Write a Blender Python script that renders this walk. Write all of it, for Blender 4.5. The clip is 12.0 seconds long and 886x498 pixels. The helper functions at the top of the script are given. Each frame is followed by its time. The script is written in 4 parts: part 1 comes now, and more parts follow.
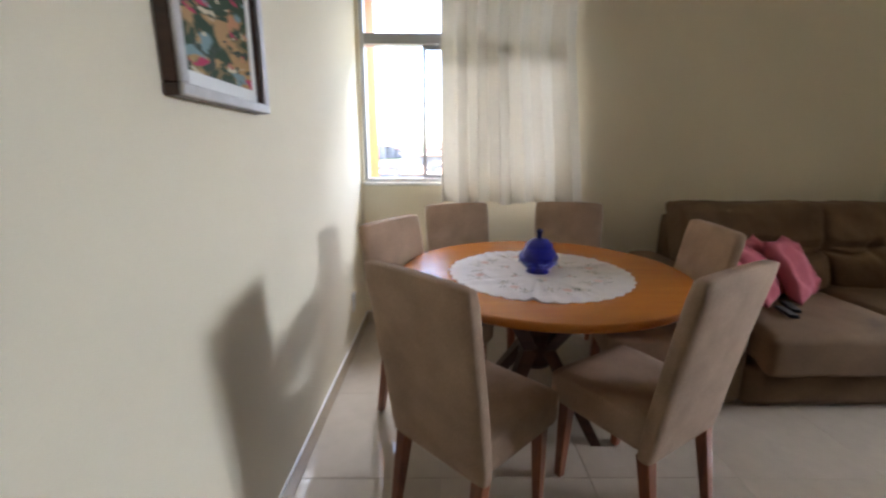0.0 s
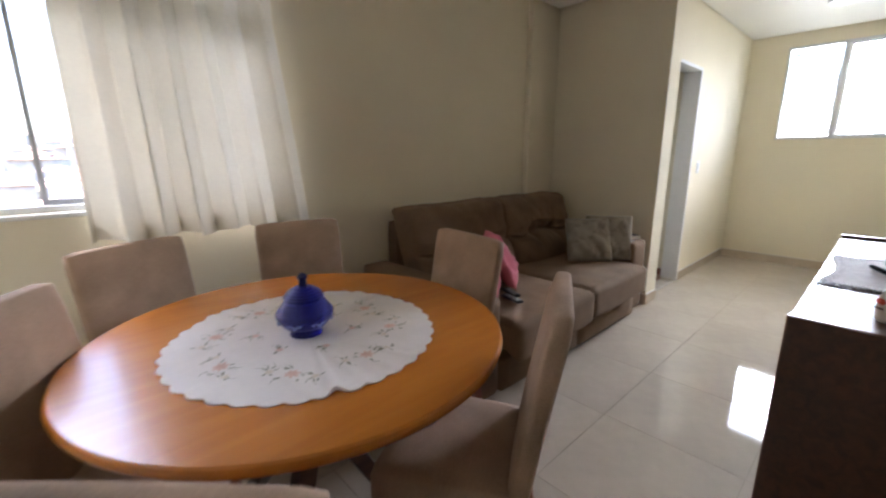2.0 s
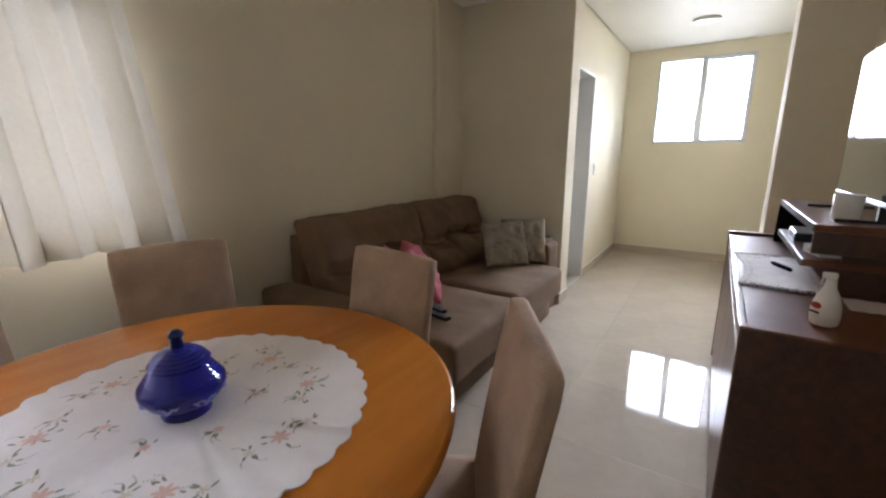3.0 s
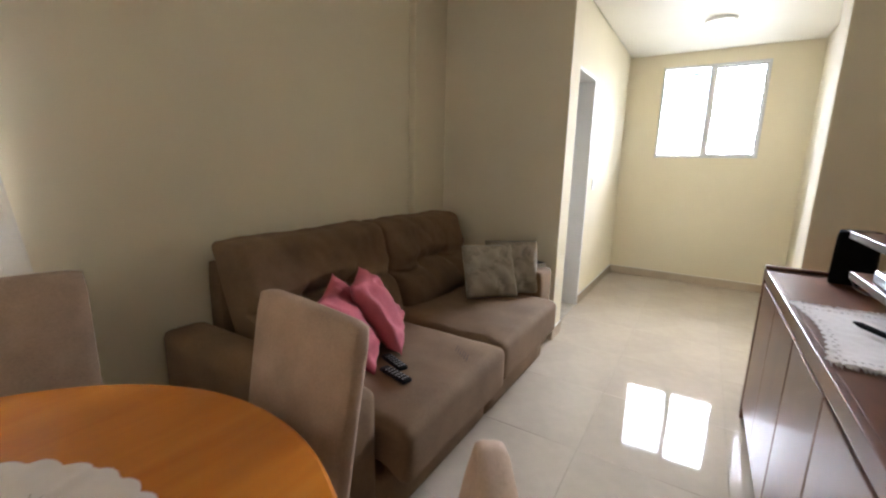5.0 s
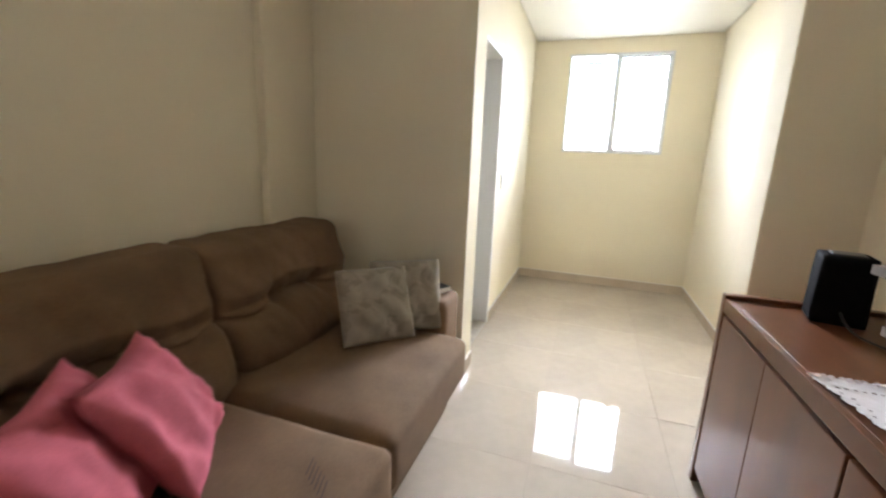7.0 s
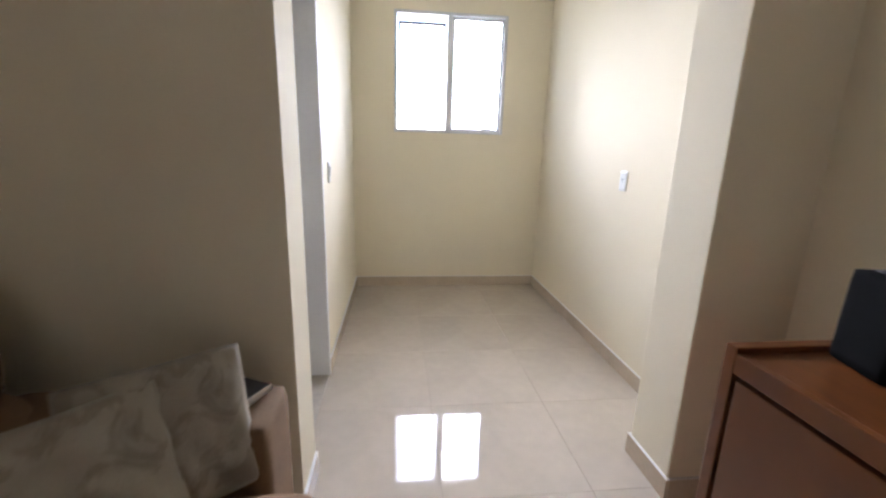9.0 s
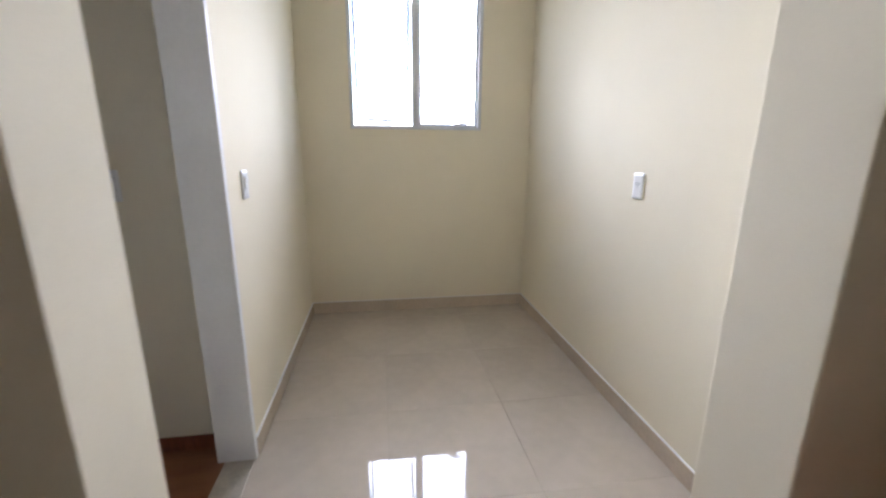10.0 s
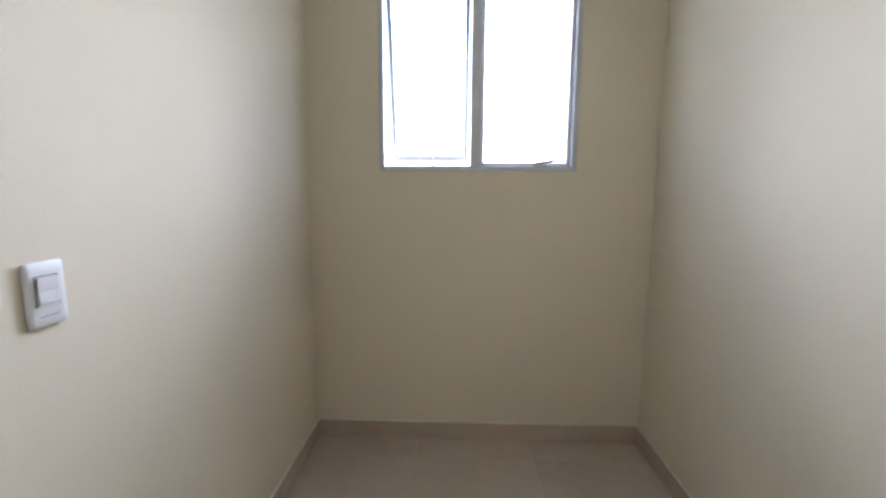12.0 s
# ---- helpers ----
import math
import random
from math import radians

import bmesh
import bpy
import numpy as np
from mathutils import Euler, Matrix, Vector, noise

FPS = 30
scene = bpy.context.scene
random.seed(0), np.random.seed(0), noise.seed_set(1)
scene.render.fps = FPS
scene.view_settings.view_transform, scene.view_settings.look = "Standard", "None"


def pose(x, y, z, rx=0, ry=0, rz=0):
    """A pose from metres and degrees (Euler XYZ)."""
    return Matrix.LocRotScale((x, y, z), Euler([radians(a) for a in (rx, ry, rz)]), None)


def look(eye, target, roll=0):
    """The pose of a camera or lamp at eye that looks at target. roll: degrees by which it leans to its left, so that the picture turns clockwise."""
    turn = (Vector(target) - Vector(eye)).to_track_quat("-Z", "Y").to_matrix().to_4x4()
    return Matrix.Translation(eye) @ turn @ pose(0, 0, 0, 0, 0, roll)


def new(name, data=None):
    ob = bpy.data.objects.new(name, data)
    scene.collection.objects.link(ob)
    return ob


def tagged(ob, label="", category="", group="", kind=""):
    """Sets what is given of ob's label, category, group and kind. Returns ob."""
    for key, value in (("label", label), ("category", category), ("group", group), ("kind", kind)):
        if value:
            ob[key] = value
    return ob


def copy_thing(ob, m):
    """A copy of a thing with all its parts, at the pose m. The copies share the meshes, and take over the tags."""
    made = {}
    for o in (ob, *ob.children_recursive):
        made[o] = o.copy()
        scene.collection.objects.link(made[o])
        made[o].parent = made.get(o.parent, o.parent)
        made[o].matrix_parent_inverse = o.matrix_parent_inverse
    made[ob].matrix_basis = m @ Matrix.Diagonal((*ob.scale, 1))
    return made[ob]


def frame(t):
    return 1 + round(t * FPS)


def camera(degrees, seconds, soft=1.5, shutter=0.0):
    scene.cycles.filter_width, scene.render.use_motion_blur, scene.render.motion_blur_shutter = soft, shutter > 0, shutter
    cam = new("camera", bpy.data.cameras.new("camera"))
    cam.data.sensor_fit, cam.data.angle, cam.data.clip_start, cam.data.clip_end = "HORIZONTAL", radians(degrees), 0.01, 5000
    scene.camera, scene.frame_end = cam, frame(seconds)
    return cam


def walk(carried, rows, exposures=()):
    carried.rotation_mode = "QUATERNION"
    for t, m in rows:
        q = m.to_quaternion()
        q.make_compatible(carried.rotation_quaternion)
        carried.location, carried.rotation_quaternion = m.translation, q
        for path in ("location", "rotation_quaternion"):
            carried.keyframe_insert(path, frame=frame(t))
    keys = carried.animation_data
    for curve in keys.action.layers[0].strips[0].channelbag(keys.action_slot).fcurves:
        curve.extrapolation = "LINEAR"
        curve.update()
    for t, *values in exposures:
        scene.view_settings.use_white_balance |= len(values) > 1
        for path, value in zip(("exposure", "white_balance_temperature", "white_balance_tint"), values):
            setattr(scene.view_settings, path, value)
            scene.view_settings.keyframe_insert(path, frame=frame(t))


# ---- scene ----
cam = camera(94.0, 12.0, soft=2.2, shutter=0.5)
PATH = [
    (0, (0.144, 0.071, 1.293), (0.152, 2.019, 0.84), 0.1),
    (0.5, (0.044, 0.247, 1.322), (0.472, 2.148, 0.874), 0.0),
    (1, (0.009, 0.41, 1.32), (0.839, 2.172, 0.868), -0.2),
    (1.5, (0.009, 0.556, 1.326), (1.131, 2.147, 0.867), -0.2),
    (2, (0.062, 0.678, 1.325), (1.39, 2.105, 0.877), -0.2),
    (2.5, (0.154, 0.819, 1.336), (1.656, 2.065, 0.901), -0.1),
    (3, (0.2, 0.926, 1.337), (1.83, 1.998, 0.894), -0.2),
    (5, (0.74, 1.135, 1.326), (2.402, 2.173, 0.93), 1.3),
    (5.5, (0.886, 1.208, 1.34), (2.526, 2.289, 0.968), 1.6),
    (6, (1.076, 1.206, 1.405), (2.714, 2.312, 1.1), 1.7),
    (6.5, (1.283, 1.264, 1.379), (3.009, 2.203, 1.006), 2.0),
    (7, (1.503, 1.383, 1.341), (3.352, 2.015, 0.918), 2.3),
    (9, (2.486, 1.681, 1.331), (4.418, 1.462, 0.862), 1.6),
    (9.5, (2.802, 1.583, 1.343), (4.727, 1.311, 0.875), 0.9),
    (10, (3.114, 1.509, 1.34), (5.034, 1.215, 0.865), 0.4),
    (10.5, (3.436, 1.406, 1.346), (5.359, 1.13, 0.87), 0.3),
    (11, (3.737, 1.303, 1.355), (5.68, 1.113, 0.921), -0.0),
    (11.5, (4.028, 1.268, 1.366), (5.992, 1.189, 0.997), 0.0),
    (12, (4.275, 1.309, 1.377), (6.254, 1.376, 1.098), 0.3),
]
EXPOSURES = [(0, 4.95, 6100, 17), (1.5, 5.08, 5950, 18), (3.2, 5.06, 5950, 19), (5, 5.45, 6200, 18), (6.5, 5.65, 6200, 17), (7.2, 5.65, 6100, 17), (9, 5.02, 5850, 23), (10, 4.66, 5750, 22), (12, 4.2, 5650, 23)]
walk(cam, [(t, look(*p)) for t, *p in PATH], EXPOSURES)

# ---- world and light ----
SUN_EL, SUN_AZ = 50, 285
world = bpy.data.worlds.new("sky")
scene.world = world
world.use_nodes = True
wn = world.node_tree.nodes
sky = wn.new("ShaderNodeTexSky")
sky.sky_type, sky.sun_disc = "NISHITA", False
sky.sun_elevation, sky.sun_rotation = radians(SUN_EL), radians(SUN_AZ)
sky.air_density, sky.dust_density = 1.0, 3.0
wn["Background"].inputs["Strength"].default_value = 0.075
world.node_tree.links.new(sky.outputs["Color"], wn["Background"].inputs["Color"])

sun = new("sun", bpy.data.lights.new("sun", "SUN"))
sun.data.energy, sun.data.angle, sun.data.color = 2.0, radians(0.5), (1.0, 0.95, 0.87)
az, el = radians(SUN_AZ), radians(SUN_EL)
sun.matrix_world = look(Vector((math.sin(az) * math.cos(el), math.cos(az) * math.cos(el), math.sin(el))) * 30, (0, 0, 0))


def window_light(name, eye, target, w, h, power, color, spread):
    lamp = new(name, bpy.data.lights.new(name, "AREA"))
    lamp.data.shape, lamp.data.size, lamp.data.size_y = "RECTANGLE", w, h
    lamp.data.energy, lamp.data.color = power, color
    lamp.data.spread = radians(spread)
    lamp.matrix_world = look(eye, target)
    return lamp


# area lamps added outside the hall and living room windows to strengthen the skylight
window_light("hall_skylight", (7.20, 1.21, 2.50), (3.4, 1.21, 1.30), 1.5, 2.0, 3.9, (0.90, 0.96, 1.0), 78)
window_light("living_skylight", (0.40, 4.5, 3.45), (0.10, 1.75, 0.1), 2.3, 1.2, 7.4, (0.93, 0.97, 1.0), 120)


# ---- materials ----
def material(name, base, rough=0.5, metal=0.0, vary=0.08, scale=6.0, fine=60.0, bump=0.0, bump_scale=None, tint=None,
             rough_vary=0.0, sheen=0.0, coat=0.0, per_object=0.0, spec=0.5):
    m = bpy.data.materials.new(name)
    m.use_nodes = True
    nt = m.node_tree
    b = nt.nodes["Principled BSDF"]
    co = nt.nodes.new("ShaderNodeTexCoord")

    def noisy(s, detail):
        n = nt.nodes.new("ShaderNodeTexNoise")
        n.inputs["Scale"].default_value, n.inputs["Detail"].default_value = s, detail
        nt.links.new(co.outputs["Object"], n.inputs["Vector"])
        return n
    broad, grain = noisy(scale, 3), noisy(fine, 2)
    blend = nt.nodes.new("ShaderNodeMath")
    blend.operation = "ADD"
    nt.links.new(broad.outputs["Fac"], blend.inputs[0])
    half = nt.nodes.new("ShaderNodeMath")
    half.operation = "MULTIPLY"
    half.inputs[1].default_value = 0.5
    nt.links.new(grain.outputs["Fac"], half.inputs[0])
    nt.links.new(half.outputs[0], blend.inputs[1])
    ramp = nt.nodes.new("ShaderNodeMapRange")
    ramp.inputs["From Min"].default_value, ramp.inputs["From Max"].default_value = 0.45, 1.05
    nt.links.new(blend.outputs[0], ramp.inputs["Value"])
    mix = nt.nodes.new("ShaderNodeMix")
    mix.data_type = "RGBA"
    dark = tint or tuple(c * (1 - 2 * vary) for c in base)
    light = tuple(min(1, c * (1 + vary)) for c in base)
    mix.inputs["A"].default_value, mix.inputs["B"].default_value = (*dark, 1), (*light, 1)
    nt.links.new(ramp.outputs["Result"], mix.inputs["Factor"])
    out = mix.outputs["Result"]
    if per_object:
        info = nt.nodes.new("ShaderNodeObjectInfo")
        hsv = nt.nodes.new("ShaderNodeHueSaturation")
        mr = nt.nodes.new("ShaderNodeMapRange")
        mr.inputs["To Min"].default_value, mr.inputs["To Max"].default_value = 1 - per_object, 1 + per_object
        nt.links.new(info.outputs["Random"], mr.inputs["Value"])
        nt.links.new(mr.outputs["Result"], hsv.inputs["Value"])
        nt.links.new(out, hsv.inputs["Color"])
        out = hsv.outputs["Color"]
    nt.links.new(out, b.inputs["Base Color"])
    b.inputs["Roughness"].default_value, b.inputs["Metallic"].default_value = rough, metal
    b.inputs["Specular IOR Level"].default_value = spec
    if rough_vary:
        rr = nt.nodes.new("ShaderNodeMapRange")
        rr.inputs["To Min"].default_value, rr.inputs["To Max"].default_value = max(0, rough - rough_vary), rough + rough_vary
        nt.links.new(broad.outputs["Fac"], rr.inputs["Value"])
        nt.links.new(rr.outputs["Result"], b.inputs["Roughness"])
    if sheen:
        b.inputs["Sheen Weight"].default_value, b.inputs["Sheen Roughness"].default_value = sheen, 0.4
        b.inputs["Sheen Tint"].default_value = (*[min(1, c * 2.2) for c in base], 1)
    if coat:
        b.inputs["Coat Weight"].default_value, b.inputs["Coat Roughness"].default_value = coat, 0.08
    if bump:
        bn = nt.nodes.new("ShaderNodeBump")
        bn.inputs["Strength"].default_value, bn.inputs["Distance"].default_value = bump, 0.004
        src = noisy(bump_scale, 3) if bump_scale else grain
        nt.links.new(src.outputs["Fac"], bn.inputs["Height"])
        nt.links.new(bn.outputs["Normal"], b.inputs["Normal"])
    return m


def wood(name, light, dark, rough=0.35, stretch=(1.5, 14, 14), scale=2.2, coat=0.0, bump=0.08):
    m = material(name, light, rough, coat=coat)
    nt = m.node_tree
    b = nt.nodes["Principled BSDF"]
    co = nt.nodes.new("ShaderNodeTexCoord")
    mp = nt.nodes.new("ShaderNodeMapping")
    mp.inputs["Scale"].default_value = stretch
    nt.links.new(co.outputs["Object"], mp.inputs["Vector"])
    n = nt.nodes.new("ShaderNodeTexNoise")
    n.inputs["Scale"].default_value, n.inputs["Detail"].default_value, n.inputs["Distortion"].default_value = scale, 6, 0.8
    nt.links.new(mp.outputs["Vector"], n.inputs["Vector"])
    r = nt.nodes.new("ShaderNodeValToRGB")
    r.color_ramp.elements[0].position, r.color_ramp.elements[1].position = 0.3, 0.7
    r.color_ramp.elements[0].color, r.color_ramp.elements[1].color = (*dark, 1), (*light, 1)
    nt.links.new(n.outputs["Fac"], r.inputs["Fac"])
    nt.links.new(r.outputs["Color"], b.inputs["Base Color"])
    bn = nt.nodes.new("ShaderNodeBump")
    bn.inputs["Strength"].default_value, bn.inputs["Distance"].default_value = bump, 0.002
    nt.links.new(n.outputs["Fac"], bn.inputs["Height"])
    nt.links.new(bn.outputs["Normal"], b.inputs["Normal"])
    return m


def glass(name, color=(1, 1, 1), rough=0.0, ior=1.45):
    m = bpy.data.materials.new(name)
    m.use_nodes = True
    b = m.node_tree.nodes["Principled BSDF"]
    b.inputs["Base Color"].default_value = (*color, 1)
    b.inputs["Transmission Weight"].default_value, b.inputs["Roughness"].default_value = 1.0, rough
    b.inputs["IOR"].default_value = ior
    return m


M_WALL = material("cream_paint", (0.82, 0.745, 0.572), 0.9, vary=0.03, scale=1.2, fine=220, bump=0.12, bump_scale=140, spec=0.12)
M_TRIMPAINT = material("white_paint", (0.78, 0.77, 0.74), 0.6, vary=0.03, scale=3, bump=0.08, bump_scale=60)
M_CEIL = material("ceiling_paint", (0.84, 0.81, 0.73), 0.7, vary=0.02, scale=1.5, bump=0.05, bump_scale=90)
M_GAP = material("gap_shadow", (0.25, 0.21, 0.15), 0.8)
M_TILE = material("polished_porcelain", (0.53, 0.458, 0.366), 0.04, vary=0.06, scale=2.2, fine=14, rough_vary=0.02, per_object=0.008, spec=0.5)
M_GROUT = material("grout", (0.46, 0.395, 0.31), 0.85)
M_BASE = material("porcelain_baseboard", (0.60, 0.49, 0.365), 0.25, vary=0.08, scale=4)
M_THRESH = material("stone_threshold", (0.50, 0.45, 0.37), 0.4, vary=0.15, scale=12)
M_ALU = material("white_aluminium", (0.62, 0.63, 0.64), 0.35, vary=0.03)
M_ALUG = material("grey_aluminium", (0.36, 0.37, 0.38), 0.4, metal=0.3, vary=0.03)
M_GLASS = glass("window_glass")
M_FABRIC = material("beige_suede", (0.40, 0.275, 0.188), 0.9, vary=0.16, scale=7, fine=180, bump=0.25, bump_scale=420, sheen=0.1)
M_SOFA = material("brown_suede", (0.190, 0.115, 0.059), 0.9, vary=0.15, scale=5, fine=120, bump=0.3, bump_scale=260, sheen=0.12)
M_SOFADARK = material("wrinkle_shade", (0.10, 0.065, 0.045), 0.9)
M_LEG = wood("red_brown_wood", (0.27, 0.085, 0.034), (0.16, 0.048, 0.020), 0.35, (14, 14, 1.5))
M_TABLE = wood("honey_veneer", (0.57, 0.193, 0.018), (0.50, 0.158, 0.014), 0.27, (1.2, 12, 12), 1.6, coat=0.1, bump=0.03)
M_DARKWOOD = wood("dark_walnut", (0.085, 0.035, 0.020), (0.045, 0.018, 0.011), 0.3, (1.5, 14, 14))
# near-black: the shade in the sideboard's door gaps, put into the colour
M_RECESS = material("door_gap_shade", (0.018, 0.007, 0.005), 0.7, vary=0.1, spec=0.1)
M_SIDE = wood("mahogany", (0.150, 0.049, 0.012), (0.105, 0.032, 0.009), 0.33, (3, 12, 1.3), 1.6, coat=0.04, bump=0.03)
M_FLOORWOOD = wood("floor_wood", (0.30, 0.13, 0.06), (0.20, 0.08, 0.035), 0.35, (10, 1.2, 10))
M_DOILY = material("white_linen", (0.80, 0.75, 0.725), 0.85, vary=0.03, scale=9, bump=0.2, bump_scale=500)
M_PINKTHREAD = material("pink_thread", (0.74, 0.50, 0.43), 0.8)
M_PALETHREAD = material("cream_thread", (0.70, 0.60, 0.48), 0.7)
M_GREENTHREAD = material("green_thread", (0.27, 0.26, 0.19), 0.8)
M_PINK = material("pink_cotton", (0.52, 0.112, 0.145), 0.85, vary=0.10, scale=7, fine=150, bump=0.2, bump_scale=300, sheen=0.05)


def damask():
    m = material("silver_damask", (0.36, 0.33, 0.27), 0.45, bump=0.3, bump_scale=160, sheen=0.2)
    nt = m.node_tree
    b = nt.nodes["Principled BSDF"]
    co = nt.nodes.new("ShaderNodeTexCoord")
    n = nt.nodes.new("ShaderNodeTexNoise")
    n.inputs["Scale"].default_value, n.inputs["Detail"].default_value, n.inputs["Distortion"].default_value = 10, 3, 1.3
    nt.links.new(co.outputs["Object"], n.inputs["Vector"])
    r = nt.nodes.new("ShaderNodeValToRGB")
    r.color_ramp.elements[0].position, r.color_ramp.elements[1].position = 0.50, 0.58
    r.color_ramp.elements[0].color, r.color_ramp.elements[1].color = (0.34, 0.30, 0.235, 1), (0.25, 0.22, 0.17, 1)
    nt.links.new(n.outputs["Fac"], r.inputs["Fac"])
    nt.links.new(r.outputs["Color"], b.inputs["Base Color"])
    q = nt.nodes.new("ShaderNodeMapRange")
    q.inputs["From Min"].default_value, q.inputs["From Max"].default_value = 0.45, 0.57
    q.inputs["To Min"].default_value, q.inputs["To Max"].default_value = 0.6, 0.32
    nt.links.new(n.outputs["Fac"], q.inputs["Value"])
    nt.links.new(q.outputs["Result"], b.inputs["Roughness"])
    return m


M_DAMASK = damask()
M_BLACK = material("black_plastic", (0.018, 0.018, 0.02), 0.35, vary=0.1)
M_REMOTE = material("dull_black_plastic", (0.012, 0.012, 0.013), 0.65, vary=0.1, spec=0.15)
M_RUBBER = material("grey_buttons", (0.26, 0.27, 0.27), 0.6)
M_WHITEPL = material("white_plastic", (0.80, 0.80, 0.78), 0.3, vary=0.02)
M_SILVER = material("silver_plastic", (0.55, 0.56, 0.58), 0.3, metal=0.6, vary=0.03)
M_ORANGE = material("ochre_render", (0.50, 0.17, 0.025), 0.85, vary=0.15, scale=5, fine=40, bump=0.4, bump_scale=60)


def curtain_material():
    m = material("sheer_cotton", (0.76, 0.71, 0.61), 0.9, vary=0.05, scale=3, bump=0.15, bump_scale=400)
    nt = m.node_tree
    b = nt.nodes["Principled BSDF"]
    tr = nt.nodes.new("ShaderNodeBsdfTranslucent")
    tr.inputs["Color"].default_value = (0.80, 0.73, 0.59, 1)
    mx = nt.nodes.new("ShaderNodeMixShader")
    mx.inputs[0].default_value = 0.10
    nt.links.new(b.outputs[0], mx.inputs[1])
    nt.links.new(tr.outputs[0], mx.inputs[2])
    nt.links.new(mx.outputs[0], nt.nodes["Material Output"].inputs["Surface"])
    return m


M_CURTAIN = curtain_material()


def blue_glass():
    m = glass("cobalt_glass", (0.02, 0.03, 0.55), 0.03, 1.5)
    b = m.node_tree.nodes["Principled BSDF"]
    b.inputs["Transmission Weight"].default_value = 0.55
    b.inputs["Base Color"].default_value = (0.014, 0.018, 0.36, 1)
    return m


M_BLUE = blue_glass()
M_BLUECUT = material("etched_blue_glass", (0.20, 0.24, 0.50), 0.5)


# ---- mesh helpers ----
def box(x0, y0, z0, x1, y1, z1, bevel=0.0, seg=2, bm=None):
    own = bm is None
    bm = bm or bmesh.new()
    r = bmesh.ops.create_cube(bm, size=1.0, matrix=Matrix.Translation(((x0 + x1) / 2, (y0 + y1) / 2, (z0 + z1) / 2)) @ Matrix.Diagonal((abs(x1 - x0), abs(y1 - y0), abs(z1 - z0), 1)))
    if bevel and own:
        bmesh.ops.bevel(bm, geom=bm.edges[:], offset=bevel, segments=seg, profile=0.6, affect="EDGES")
    return bm


def pierced(axis, a0, a1, c0, c1, z0, z1, holes):
    """One closed wall along an axis, c0 to c1 thick, with rectangular openings (a0, a1, z0, z1) through it."""
    xs = sorted({a0, a1, *[v for h in holes for v in h[:2]]})
    zs = sorted({z0, z1, *[min(max(v, z0), z1) for h in holes for v in h[2:]]})
    solid = {(i, k) for i in range(len(xs) - 1) for k in range(len(zs) - 1)
             if not any(h[0] < (xs[i] + xs[i + 1]) / 2 < h[1] and h[2] < (zs[k] + zs[k + 1]) / 2 < h[3] for h in holes)}
    bm = bmesh.new()
    made = {}

    def corner(i, side, k):
        if (i, side, k) not in made:
            c = c1 if side else c0
            made[i, side, k] = bm.verts.new((xs[i], c, zs[k]) if axis == "x" else (c, xs[i], zs[k]))
        return made[i, side, k]
    for i, k in solid:
        for side in (0, 1):
            bm.faces.new([corner(i, side, k), corner(i + 1, side, k), corner(i + 1, side, k + 1), corner(i, side, k + 1)])
        for di, dk, (p, q) in ((-1, 0, ((0, 0), (0, 1))), (1, 0, ((1, 0), (1, 1))), (0, -1, ((0, 0), (1, 0))), (0, 1, ((0, 1), (1, 1)))):
            if (i + di, k + dk) not in solid:
                bm.faces.new([corner(i + p[0], 0, k + p[1]), corner(i + q[0], 0, k + q[1]), corner(i + q[0], 1, k + q[1]), corner(i + p[0], 1, k + p[1])])
    bmesh.ops.recalc_face_normals(bm, faces=bm.faces[:])
    return bm


def boxes(*rows):
    bm = bmesh.new()
    for r in rows:
        box(*r, bm=bm)
    return bm


def rounded(w, d, h, r, cuts=8, puff=0.0, at=(0, 0, 0)):
    """A soft box with rounded edges, its base centre at `at`; puff swells its faces."""
    bm = bmesh.new()
    bmesh.ops.create_cube(bm, size=2.0)
    bmesh.ops.subdivide_edges(bm, edges=bm.edges[:], cuts=cuts, use_grid_fill=True)
    hx, hy, hz = w / 2, d / 2, h / 2
    for v in bm.verts:
        u = v.co.copy()
        p = Vector((u.x * hx, u.y * hy, u.z * hz))
        inner = Vector((max(-hx + r, min(hx - r, p.x)), max(-hy + r, min(hy - r, p.y)), max(-hz + r, min(hz - r, p.z))))
        q = p - inner
        if q.length > 1e-6:
            p = inner + q.normalized() * r
        if puff:
            s = (1 - u.x ** 4) * (1 - u.y ** 4) if abs(u.z) > 0.99 else 0
            p.z += math.copysign(puff * s, u.z)
        v.co = p + Vector(at) + Vector((0, 0, hz))
    return bm


def lathe(profile, steps=32, at=(0, 0, 0)):
    bm = bmesh.new()
    rings = []
    for r, z in profile:
        rings.append([bm.verts.new((at[0] + max(r, 1e-4) * math.cos(2 * math.pi * i / steps), at[1] + max(r, 1e-4) * math.sin(2 * math.pi * i / steps), at[2] + z)) for i in range(steps)])
    for a, b in zip(rings, rings[1:]):
        for i in range(steps):
            bm.faces.new((a[i], a[(i + 1) % steps], b[(i + 1) % steps], b[i]))
    bm.faces.new(rings[0][::-1])
    bm.faces.new(rings[-1])
    return bm


